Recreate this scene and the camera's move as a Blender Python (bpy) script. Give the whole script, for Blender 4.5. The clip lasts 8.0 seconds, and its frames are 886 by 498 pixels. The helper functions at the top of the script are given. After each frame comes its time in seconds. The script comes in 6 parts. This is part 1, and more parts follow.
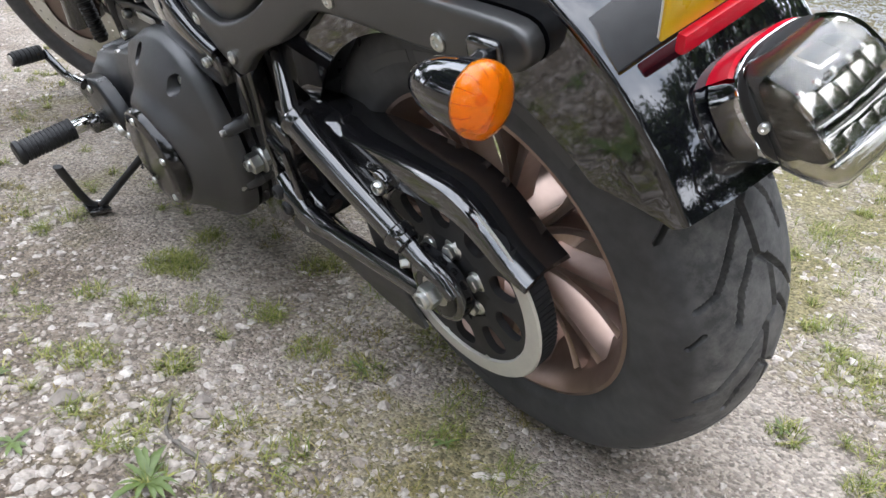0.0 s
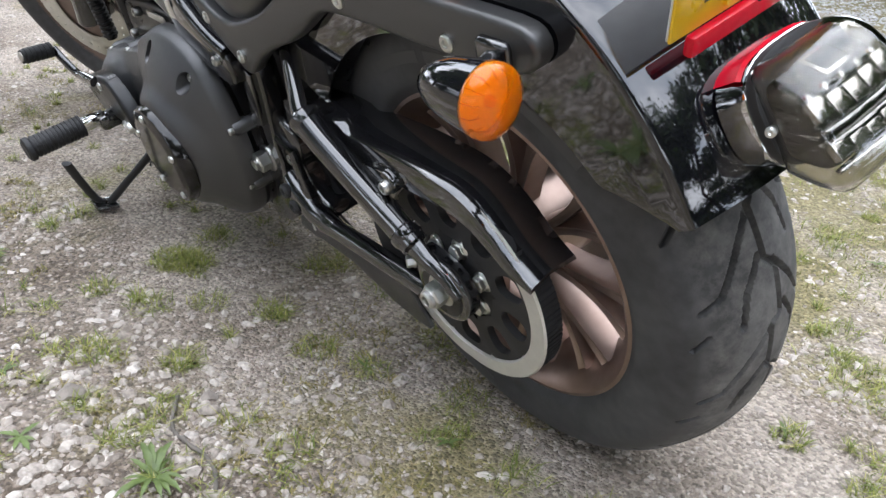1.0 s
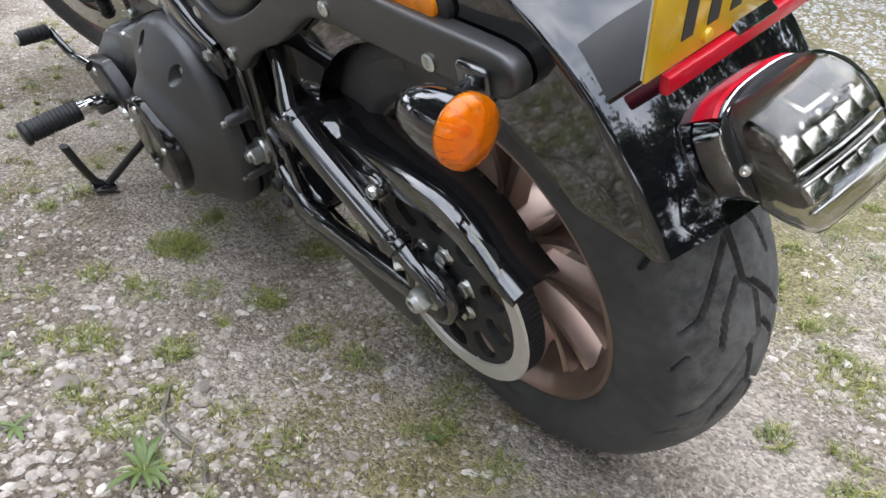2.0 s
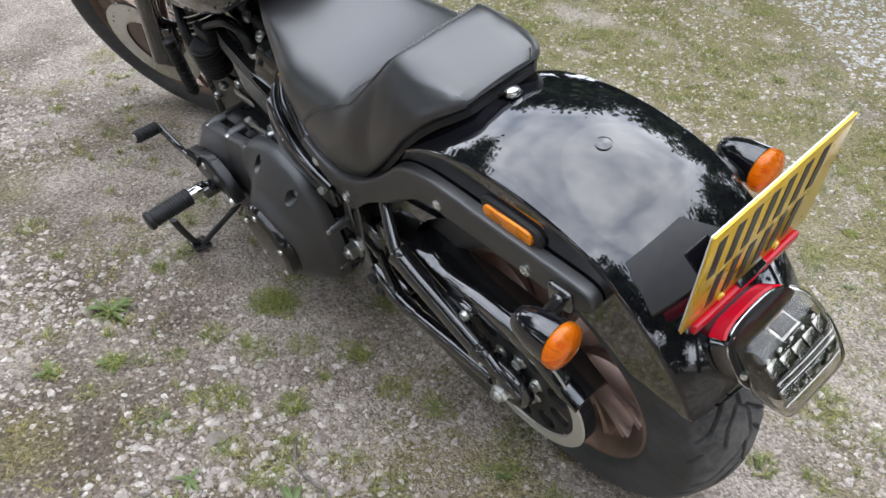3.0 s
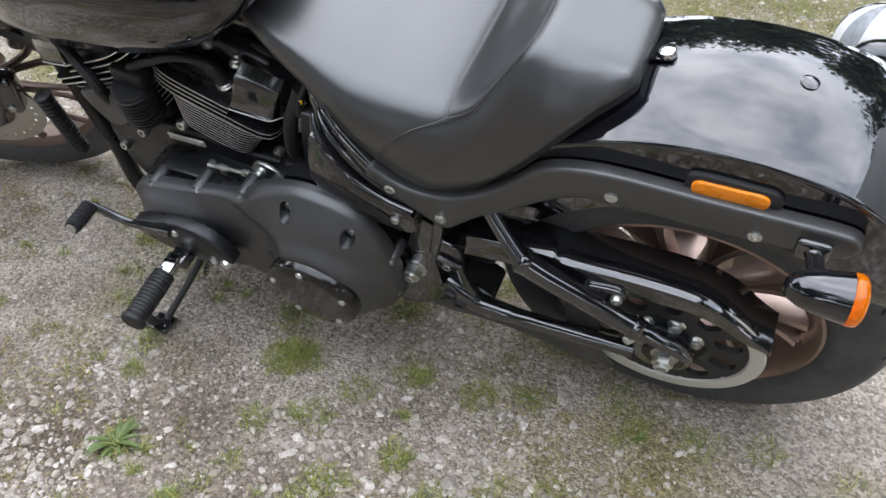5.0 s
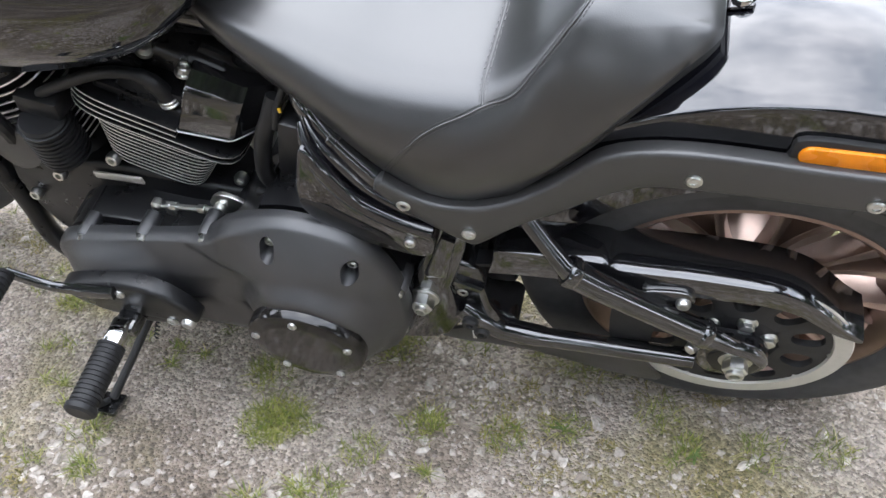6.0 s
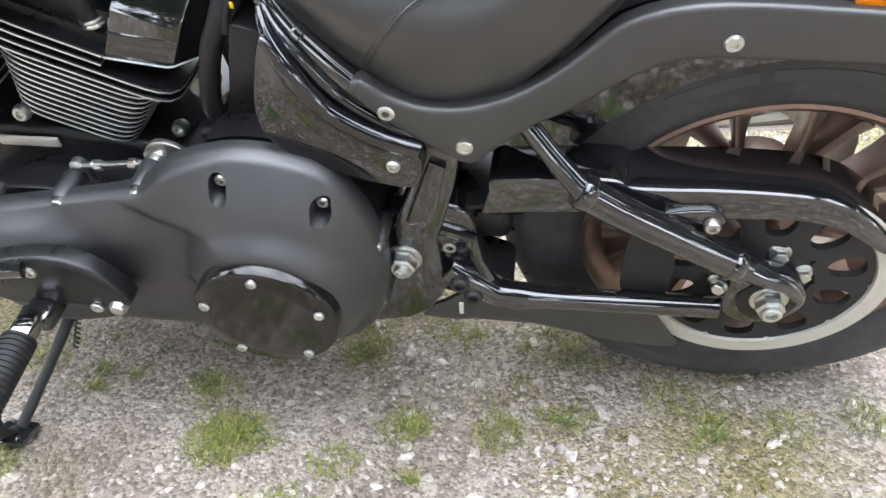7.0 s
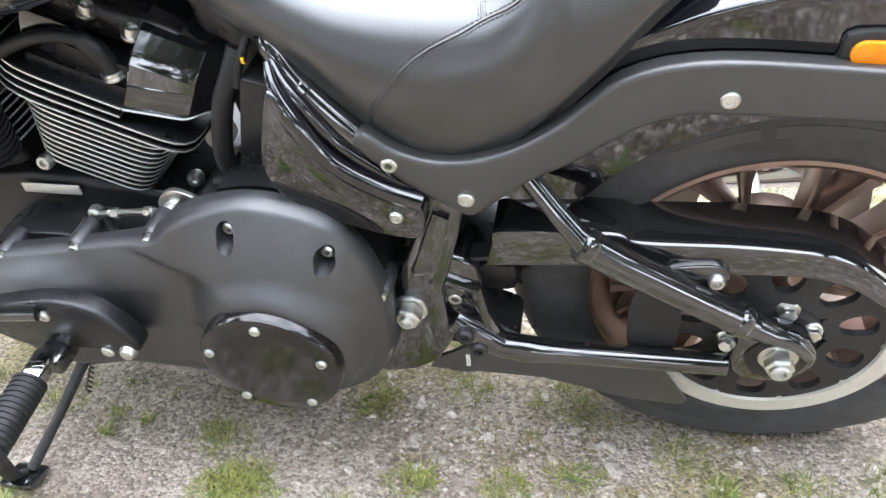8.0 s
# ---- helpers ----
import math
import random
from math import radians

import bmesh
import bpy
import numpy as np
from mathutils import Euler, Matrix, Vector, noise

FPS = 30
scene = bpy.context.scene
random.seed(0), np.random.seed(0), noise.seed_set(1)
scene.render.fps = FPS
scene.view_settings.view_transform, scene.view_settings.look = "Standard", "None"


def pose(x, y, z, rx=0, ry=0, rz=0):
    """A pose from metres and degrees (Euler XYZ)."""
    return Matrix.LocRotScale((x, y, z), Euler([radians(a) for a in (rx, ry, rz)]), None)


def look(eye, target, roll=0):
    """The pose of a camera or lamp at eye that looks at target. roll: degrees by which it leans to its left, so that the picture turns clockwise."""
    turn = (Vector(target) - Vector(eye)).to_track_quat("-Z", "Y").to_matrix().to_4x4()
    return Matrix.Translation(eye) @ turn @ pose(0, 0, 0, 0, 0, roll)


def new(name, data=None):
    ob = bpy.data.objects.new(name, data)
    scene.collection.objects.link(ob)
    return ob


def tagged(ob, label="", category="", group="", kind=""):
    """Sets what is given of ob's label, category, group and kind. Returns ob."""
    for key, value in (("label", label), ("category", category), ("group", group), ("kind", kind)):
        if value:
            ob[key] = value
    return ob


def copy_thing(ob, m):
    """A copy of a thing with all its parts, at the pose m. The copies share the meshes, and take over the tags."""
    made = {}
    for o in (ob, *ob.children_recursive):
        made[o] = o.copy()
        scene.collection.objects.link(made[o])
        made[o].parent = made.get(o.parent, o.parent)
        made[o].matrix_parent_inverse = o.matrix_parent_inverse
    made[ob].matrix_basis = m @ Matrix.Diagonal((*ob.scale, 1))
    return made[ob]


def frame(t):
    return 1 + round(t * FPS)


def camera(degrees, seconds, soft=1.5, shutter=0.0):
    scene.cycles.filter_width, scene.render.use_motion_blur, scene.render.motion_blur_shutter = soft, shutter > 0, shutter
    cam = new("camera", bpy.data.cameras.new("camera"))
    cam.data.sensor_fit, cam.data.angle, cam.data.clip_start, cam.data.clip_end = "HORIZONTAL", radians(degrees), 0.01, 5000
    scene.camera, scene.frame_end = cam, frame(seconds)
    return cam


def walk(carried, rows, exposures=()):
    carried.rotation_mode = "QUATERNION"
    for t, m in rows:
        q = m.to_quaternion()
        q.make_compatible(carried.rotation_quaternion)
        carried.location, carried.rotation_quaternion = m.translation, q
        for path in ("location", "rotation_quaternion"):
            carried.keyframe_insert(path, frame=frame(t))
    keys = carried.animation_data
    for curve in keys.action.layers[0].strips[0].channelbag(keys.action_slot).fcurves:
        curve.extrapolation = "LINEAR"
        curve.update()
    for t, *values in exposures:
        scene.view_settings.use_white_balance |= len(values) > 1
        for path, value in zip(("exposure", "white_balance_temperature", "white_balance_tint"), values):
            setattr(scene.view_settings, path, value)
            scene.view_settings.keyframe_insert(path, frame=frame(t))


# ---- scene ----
cam = camera(59.2, 8.0)
PATH = [
    (0, (0.5912, -0.7014, 0.7313), (-0.0638, -0.1009, 0.2727), 4.84),
    (0.5, (0.5925, -0.7045, 0.7296), (-0.0655, -0.1052, 0.2736), 5.01),
    (1, (0.5929, -0.7054, 0.7328), (-0.0662, -0.1097, 0.2738), 5.22),
    (1.2, (0.5922, -0.7052, 0.7323), (-0.0662, -0.1119, 0.2692), 5.37),
    (2.3, (0.59, -0.6672, 0.8636), (-0.0474, -0.1033, 0.3384), 5.94),
    (2.5, (0.5921, -0.7047, 0.982), (-0.0385, -0.1484, 0.4407), 5.8),
    (3, (0.5767, -0.8665, 1.1716), (-0.0206, -0.3137, 0.5906), 5.33),
    (3.5, (0.4859, -0.9088, 1.1605), (-0.0657, -0.338, 0.5523), 4.67),
    (4, (0.3295, -0.9643, 1.1722), (-0.1564, -0.347, 0.5534), 3.89),
    (4.2, (0.2628, -1.0123, 1.1654), (-0.1861, -0.3687, 0.5455), 3.61),
    (5.3, (-0.0617, -1.0705, 1.133), (-0.3359, -0.3472, 0.4993), 0.02),
    (5.5, (-0.1059, -1.0165, 1.1105), (-0.3589, -0.285, 0.4774), -0.32),
    (6, (-0.1991, -0.9662, 1.0233), (-0.3984, -0.2027, 0.4091), -0.61),
    (6.5, (-0.2419, -0.9682, 0.8305), (-0.392, -0.1546, 0.2688), -0.53),
    (7, (-0.279, -0.9585, 0.7777), (-0.3978, -0.1078, 0.2657), -0.16),
    (7.5, (-0.2941, -0.9493, 0.7761), (-0.4234, -0.0797, 0.2996), -0.05),
    (8, (-0.2458, -0.9601, 0.7774), (-0.4109, -0.0829, 0.3264), -0.52),
]
walk(cam, [(t, look(eye, target, roll)) for t, eye, target, roll in PATH],
     [(0, 0.68), (1.2, 0.66), (2.5, 0.46), (3.5, 0.19), (4.2, 0.33), (5.5, 0.67), (6.5, 1.28), (7.2, 1.63), (8, 1.80)])

# ---- daylight ----
scene.view_settings.exposure = 0.0
world = bpy.data.worlds.new("sky")
scene.world = world
world.use_nodes = True
wn, wl = world.node_tree.nodes, world.node_tree.links
wn.clear()
SUN_ELEV, SUN_ROT = radians(70), radians(41)
sky = wn.new("ShaderNodeTexSky")
sky.sky_type, sky.sun_disc, sky.sun_elevation, sky.sun_rotation = "NISHITA", False, SUN_ELEV, SUN_ROT
coord = wn.new("ShaderNodeTexCoord")
stretch = wn.new("ShaderNodeMapping")
stretch.inputs["Scale"].default_value = (1.0, 1.0, 2.2)
cloud = wn.new("ShaderNodeTexNoise")
cloud.inputs["Scale"].default_value, cloud.inputs["Detail"].default_value, cloud.inputs["Roughness"].default_value = 2.2, 8, 0.55
ramp = wn.new("ShaderNodeValToRGB")
ramp.color_ramp.elements[0].position, ramp.color_ramp.elements[0].color = 0.34, (0.33, 0.385, 0.48, 1)
ramp.color_ramp.elements[1].position, ramp.color_ramp.elements[1].color = 0.66, (0.955, 0.985, 1.07, 1)
blue = wn.new("ShaderNodeBackground")
blue.inputs["Strength"].default_value = 0.03
grey = wn.new("ShaderNodeBackground")
grey.inputs["Strength"].default_value = 3.6
both = wn.new("ShaderNodeAddShader")
wout = wn.new("ShaderNodeOutputWorld")
wl.new(sky.outputs[0], blue.inputs[0])
wl.new(coord.outputs["Generated"], stretch.inputs[0])
wl.new(stretch.outputs[0], cloud.inputs["Vector"])
wl.new(cloud.outputs["Fac"], ramp.inputs[0])
wl.new(ramp.outputs[0], grey.inputs[0])
wl.new(blue.outputs[0], both.inputs[0])
wl.new(grey.outputs[0], both.inputs[1])
wl.new(both.outputs[0], wout.inputs[0])
sun = new("sun", bpy.data.lights.new("sun", "SUN"))
sun.data.energy, sun.data.angle, sun.data.color = 0.6, radians(80), (1.0, 0.96, 0.9)
sun.matrix_basis = look((0, 0, 8), Vector((0, 0, 8)) - Vector((math.sin(SUN_ROT) * math.cos(SUN_ELEV), math.cos(SUN_ROT) * math.cos(SUN_ELEV), math.sin(SUN_ELEV))))


# ---- materials ----
def material(name, color, rough=0.5, metal=0.0, coat=0.0, vary=0.12, scale=40.0, bump=0.0, bump_scale=300.0, rough_vary=0.1, tint=None, spec=0.5, transmission=0.0, ior=1.45, coat_rough=0.03, coat_ior=1.5):
    """A principled material with colour and roughness varied at two scales and a fine bump."""
    m = bpy.data.materials.new(name)
    m.use_nodes = True
    n, l = m.node_tree.nodes, m.node_tree.links
    b = n["Principled BSDF"]
    b.inputs["Metallic"].default_value = metal
    b.inputs["Coat Weight"].default_value = coat
    b.inputs["Coat Roughness"].default_value = coat_rough
    b.inputs["Coat IOR"].default_value = coat_ior
    b.inputs["Specular IOR Level"].default_value = spec
    b.inputs["Transmission Weight"].default_value = transmission
    b.inputs["IOR"].default_value = ior
    tc = n.new("ShaderNodeTexCoord")
    big, small = n.new("ShaderNodeTexNoise"), n.new("ShaderNodeTexNoise")
    for t, s in ((big, scale * 0.2), (small, scale)):
        t.inputs["Scale"].default_value, t.inputs["Detail"].default_value = s, 6
        l.new(tc.outputs["Object"], t.inputs["Vector"])
    mixed = n.new("ShaderNodeMath")
    mixed.operation = "MULTIPLY_ADD"
    l.new(big.outputs["Fac"], mixed.inputs[0])
    mixed.inputs[1].default_value = 1.2
    l.new(small.outputs["Fac"], mixed.inputs[2])
    span = n.new("ShaderNodeMapRange")
    span.inputs["From Min"].default_value, span.inputs["From Max"].default_value = 0.75, 1.45
    l.new(mixed.outputs[0], span.inputs["Value"])
    mix = n.new("ShaderNodeMix")
    mix.data_type = "RGBA"
    lo = [c * (1 - vary) for c in color]
    hi = [min(1, c * (1 + vary)) for c in (tint or color)]
    mix.inputs["A"].default_value, mix.inputs["B"].default_value = (*lo, 1), (*hi, 1)
    l.new(span.outputs[0], mix.inputs["Factor"])
    l.new(mix.outputs["Result"], b.inputs["Base Color"])
    rr = n.new("ShaderNodeMapRange")
    rr.inputs["To Min"].default_value, rr.inputs["To Max"].default_value = max(0.0, rough - rough_vary), min(1, rough + rough_vary)
    l.new(small.outputs["Fac"], rr.inputs["Value"])
    l.new(rr.outputs[0], b.inputs["Roughness"])
    if bump:
        fine = n.new("ShaderNodeTexNoise")
        fine.inputs["Scale"].default_value, fine.inputs["Detail"].default_value = bump_scale, 3
        l.new(tc.outputs["Object"], fine.inputs["Vector"])
        bp = n.new("ShaderNodeBump")
        bp.inputs["Strength"].default_value, bp.inputs["Distance"].default_value = bump, 0.001
        l.new(fine.outputs["Fac"], bp.inputs["Height"])
        l.new(bp.outputs[0], b.inputs["Normal"])
    return m


PAINT = material("black_gloss_paint", (0.005, 0.005, 0.007), 0.06, spec=0.5, coat=1.0, coat_rough=0.035, coat_ior=1.62, vary=0.2, rough_vary=0.03)
GLOSS = material("black_gloss_powder_coat", (0.010, 0.010, 0.011), 0.10, spec=0.5, coat=1.0, coat_rough=0.05, coat_ior=1.75, rough_vary=0.06)
WRINKLE = material("black_wrinkle_coat", (0.022, 0.022, 0.024), 0.36, spec=0.9, ior=1.55, bump=0.4, bump_scale=900, vary=0.2, rough_vary=0.07)
SATIN = material("satin_black_plastic", (0.033, 0.032, 0.032), 0.36, spec=0.9, ior=1.5, bump=0.15, bump_scale=1500, vary=0.15)
DERBY = material("black_gloss_cover", (0.010, 0.009, 0.009), 0.10, spec=0.6, vary=0.3, scale=30, rough_vary=0.04)
MATTE = material("matt_black_plastic", (0.021, 0.021, 0.022), 0.55, bump=0.1, bump_scale=700)
DEEP = material("dark_engine_black", (0.010, 0.010, 0.011), 0.30, spec=0.5, bump=0.12, bump_scale=500)
LEATHER = material("black_leather", (0.011, 0.0105, 0.011), 0.40, spec=0.8, coat=0.8, coat_rough=0.30, coat_ior=1.6, bump=0.18, bump_scale=650, vary=0.2, scale=25, rough_vary=0.06)
RUBBER = material("tyre_rubber", (0.044, 0.044, 0.046), 0.62, vary=0.25, tint=(0.060, 0.060, 0.062), scale=60, bump=0.15, bump_scale=400)
PEG = material("peg_rubber", (0.014, 0.014, 0.015), 0.55, bump=0.1)
BRONZE = material("bronze_wheel_paint", (0.385, 0.288, 0.248), 0.32, metal=0.82, vary=0.10, tint=(0.43, 0.325, 0.28), rough_vary=0.05)
RIM = material("dark_bronze_rim_paint", (0.28, 0.200, 0.168), 0.32, metal=0.85, vary=0.10, tint=(0.32, 0.235, 0.20), rough_vary=0.05)
# front wheel: the same bronze, darkened to carry its shade in the colour
SHADED_BRONZE = material("shaded_bronze_front_wheel_paint", (0.17, 0.125, 0.105), 0.34, metal=0.85, vary=0.12, rough_vary=0.05)
CHROME = material("chrome", (0.62, 0.62, 0.62), 0.05, metal=1.0, vary=0.03, rough_vary=0.03)
STEEL = material("zinc_plated_steel", (0.66, 0.66, 0.63), 0.30, metal=1.0, vary=0.06, scale=90, rough_vary=0.05)
ALLOY = material("machined_aluminium", (0.62, 0.60, 0.55), 0.38, metal=0.45, vary=0.06, scale=120)
FIN = material("machined_fin_edge", (0.80, 0.79, 0.77), 0.34, metal=0.6, vary=0.1, scale=150)
BELT = material("drive_belt", (0.015, 0.015, 0.017), 0.65, bump=0.6, bump_scale=900)
AMBER = material("amber_lens", (1.0, 0.34, 0.002), 0.04, transmission=0.80, vary=0.02, rough_vary=0.02)
REFLECTOR = material("amber_reflector", (0.90, 0.27, 0.002), 0.28, coat=0.25, vary=0.10, bump=0.5, bump_scale=900)
RED = material("red_lens", (0.62, 0.004, 0.022), 0.22, coat=0.15, spec=0.35, vary=0.1)
SMOKE = material("smoked_clear_lens", (0.74, 0.725, 0.69), 0.02, transmission=1.0, vary=0.02, rough_vary=0.01, ior=1.45)
DULL = material("smoked_reflector", (0.10, 0.097, 0.088), 0.10, metal=1.0, vary=0.08)
def flute(m, across, depth):
    """Fine ribs along x, pressed into a shiny reflector."""
    n, l = m.node_tree.nodes, m.node_tree.links
    tc, mp, t, bp = n.new("ShaderNodeTexCoord"), n.new("ShaderNodeMapping"), n.new("ShaderNodeTexNoise"), n.new("ShaderNodeBump")
    mp.inputs["Scale"].default_value = (across * 0.04, across, across)
    t.inputs["Scale"].default_value, t.inputs["Detail"].default_value = 1.0, 1
    bp.inputs["Strength"].default_value, bp.inputs["Distance"].default_value = 1.0, depth
    l.new(tc.outputs["Object"], mp.inputs[0])
    l.new(mp.outputs[0], t.inputs["Vector"])
    l.new(t.outputs["Fac"], bp.inputs["Height"])
    l.new(bp.outputs[0], n["Principled BSDF"].inputs["Normal"])


flute(DULL, 150.0, 0.012)
MIRROR = material("reflector_bowl", (0.66, 0.65, 0.63), 0.12, metal=1.0, vary=0.08)
YELLOW = material("yellow_plate", (0.80, 0.48, 0.003), 0.30, vary=0.06, coat=0.9, coat_rough=0.06)
PRINT = material("plate_print", (0.03, 0.03, 0.03), 0.4)
WHITE = material("white_plastic", (0.75, 0.75, 0.74), 0.35)
CABLE = material("cable_sheath", (0.011, 0.011, 0.012), 0.45)


def tread_material():
    """Tyre rubber whose tread, past a radius, is scuffed and dusty."""
    m = RUBBER.copy()
    m.name = "tread_rubber"
    n, l = m.node_tree.nodes, m.node_tree.links
    b = n["Principled BSDF"]
    old = b.inputs["Base Color"].links[0].from_socket
    tc = n.new("ShaderNodeTexCoord")
    sep = n.new("ShaderNodeSeparateXYZ")
    l.new(tc.outputs["Object"], sep.inputs[0])
    flat = n.new("ShaderNodeCombineXYZ")
    l.new(sep.outputs["X"], flat.inputs["X"])
    l.new(sep.outputs["Z"], flat.inputs["Y"])
    ln = n.new("ShaderNodeVectorMath")
    ln.operation = "LENGTH"
    l.new(flat.outputs[0], ln.inputs[0])
    worn = n.new("ShaderNodeMapRange")
    worn.inputs["From Min"].default_value, worn.inputs["From Max"].default_value = 0.298, 0.312
    l.new(ln.outputs["Value"], worn.inputs["Value"])
    dust = n.new("ShaderNodeTexNoise")
    dust.inputs["Scale"].default_value, dust.inputs["Detail"].default_value, dust.inputs["Roughness"].default_value = 26, 9, 0.72
    l.new(tc.outputs["Object"], dust.inputs["Vector"])
    cut = n.new("ShaderNodeMapRange")
    cut.inputs["From Min"].default_value, cut.inputs["From Max"].default_value = 0.40, 0.70
    l.new(dust.outputs["Fac"], cut.inputs["Value"])
    fac = n.new("ShaderNodeMath")
    fac.operation = "MULTIPLY"
    l.new(worn.outputs[0], fac.inputs[0])
    l.new(cut.outputs[0], fac.inputs[1])
    k = n.new("ShaderNodeMix")
    k.data_type = "RGBA"
    l.new(fac.outputs[0], k.inputs["Factor"])
    l.new(old, k.inputs["A"])
    k.inputs["B"].default_value = (0.17, 0.165, 0.16, 1)
    l.new(k.outputs["Result"], b.inputs["Base Color"])
    return m


TREAD = tread_material()
MARK = material("raised_tyre_marking", (0.066, 0.066, 0.066), 0.6)


# ---- mesh tools ----
V = Vector


def spline(pts, n=6, closed=False):
    """Catmull-Rom through pts, n steps a span."""
    pts = [V(p) for p in pts]
    out, k = [], len(pts)
    for i in range(k if closed else k - 1):
        if closed:
            a, b, c, d = (pts[(i + j) % k] for j in (-1, 0, 1, 2))
        else:
            a, b, c, d = pts[max(i - 1, 0)], pts[i], pts[i + 1], pts[min(i + 2, k - 1)]
        for s in range(n):
            t = s / n
            out.append(0.5 * ((2 * b) + (c - a) * t + (2 * a - 5 * b + 4 * c - d) * t * t + (3 * b - a - 3 * c + d) * t ** 3))
    if not closed:
        out.append(pts[-1])
    return out


def loft(rings, bm=None, closed=True, caps=True, wrap=False):
    bm = bm or bmesh.new()
    vs = [[bm.verts.new(p) for p in r] for r in rings]
    n = len(vs[0])
    pairs = list(zip(vs, vs[1:])) + ([(vs[-1], vs[0])] if wrap else [])
    for a, b in pairs:
        for i in range(n if closed else n - 1):
            j = (i + 1) % n
            bm.faces.new((a[i], a[j], b[j], b[i]))
    if caps and closed and not wrap:
        bm.faces.new(vs[0][::-1])
        bm.faces.new(vs[-1])
    return bm


def tidy(bm):
    bmesh.ops.recalc_face_normals(bm, faces=bm.faces)
    return bm


def lathe(prof, n=48, at=(0, 0, 0), axis="y", bm=None, turn=None, wrap=False, caps=False):
    """prof: (radius, place along the axis)."""
    rings = []
    for i in range(n):
        a = 2 * math.pi * i / n
        ring = []
        for r, h in prof:
            p = V((r * math.cos(a), h, r * math.sin(a))) if axis == "y" else V((r * math.cos(a), r * math.sin(a), h)) if axis == "z" else V((h, r * math.cos(a), r * math.sin(a)))
            if turn:
                p = turn @ p
            ring.append(p + V(at))
        rings.append(ring)
    return tidy(loft(rings, bm, closed=wrap, caps=False, wrap=True))


def tube(path, r, n=10, bm=None, flat=1.0):
    path = [V(p) for p in path]
    rs = r if isinstance(r, (list, tuple)) else [r] * len(path)
    rings, up = [], None
    for i, p in enumerate(path):
        d = (path[min(i + 1, len(path) - 1)] - path[max(i - 1, 0)]).normalized()
        if up is None:
            up = d.orthogonal().normalized()
        up = (up - d * up.dot(d)).normalized()
        side = d.cross(up)
        rings.append([p + rs[i] * (math.cos(2 * math.pi * k / n) * up + flat * math.sin(2 * math.pi * k / n) * side) for k in range(n)])
    bm = loft(rings, bm)
    return tidy(bm)


def slab(outline, y0, y1, bevel=0.0, segs=2, yfun=None, bm=None):
    """An outline (x, z) given thickness from y0 (outer, bevelled) to y1."""
    own = bmesh.new()
    a = [own.verts.new((x, y0, z)) for x, z in outline]
    b = [own.verts.new((x, y1, z)) for x, z in outline]
    n = len(a)
    own.faces.new(a)
    own.faces.new(b[::-1])
    rim = []
    for i in range(n):
        j = (i + 1) % n
        own.faces.new((a[j], a[i], b[i], b[j]))
        rim.append(own.edges.get((a[i], a[j])))
    tidy(own)
    if bevel:
        bmesh.ops.bevel(own, geom=rim, offset=bevel, segments=segs, profile=0.5, affect="EDGES", clamp_overlap=True)
    if yfun:
        for v in own.verts:
            v.co.y += yfun(v.co.x, v.co.z)
    return merge(own, bm)


def merge(own, bm):
    if bm is None:
        return own
    tmp = bpy.data.meshes.new("tmp")
    own.to_mesh(tmp)
    own.free()
    bm.from_mesh(tmp)
    bpy.data.meshes.remove(tmp)
    return bm


def block(size, m, bevel=0.004, segs=2, bm=None):
    own = bmesh.new()
    bmesh.ops.create_cube(own, size=1.0, matrix=Matrix.Diagonal((*size, 1)))
    if bevel:
        bmesh.ops.bevel(own, geom=own.edges[:], offset=bevel, segments=segs, profile=0.5, affect="EDGES")
    bmesh.ops.transform(own, matrix=m, verts=own.verts)
    return merge(own, bm)


def align(p, d):
    """A pose at p whose local z runs along d."""
    return Matrix.Translation(p) @ V(d).to_track_quat("Z", "Y").to_matrix().to_4x4()


def rod(p, d, prof, n=20, bm=None):
    """A turned part: prof of (radius, height) along d from p, closed at both ends."""
    m = align(p, d)
    rings = [[m @ V((r * math.cos(2 * math.pi * k / n), r * math.sin(2 * math.pi * k / n), h)) for k in range(n)] for r, h in prof]
    return tidy(loft(rings, bm))


def bolt(p, d, r=0.008, h=0.006, bm=None, socket=True):
    """A round-headed socket bolt."""
    prof = [(r * 0.9, -0.004), (r, 0.0), (r, h * 0.55), (r * 0.8, h), (r * 0.48, h)]
    if socket:
        prof += [(r * 0.44, h * 0.4), (0.0005, h * 0.4)]
    else:
        prof += [(0.0005, h * 1.02)]
    return rod(p, d, prof, 14, bm)


def hex_nut(p, d, r, h, flange=1.35, bore=True, bm=None):
    bm = rod(p, d, [(r * flange, 0), (r * flange, 0.0022), (r * flange * 0.97, 0.003), (r * 0.9, 0.0032)], 24, bm)
    m = align(V(p), d)
    rings = []
    for rr, hh in ((r, h * 0.2), (r, h * 0.9), (r * 0.88, h), (r * 0.55, h)):
        rings.append([m @ V((rr * math.cos(math.pi / 3 * k), rr * math.sin(math.pi / 3 * k), hh)) for k in range(6)])
    loft(rings, bm)
    if bore:
        rod(V(p), d, [(r * 0.55, h * 0.9), (r * 0.55, h * 1.25), (r * 0.46, h * 1.3), (r * 0.4, h * 1.3), (r * 0.38, h * 0.8), (0.0005, h * 0.8)], 20, bm)
    return tidy(bm)


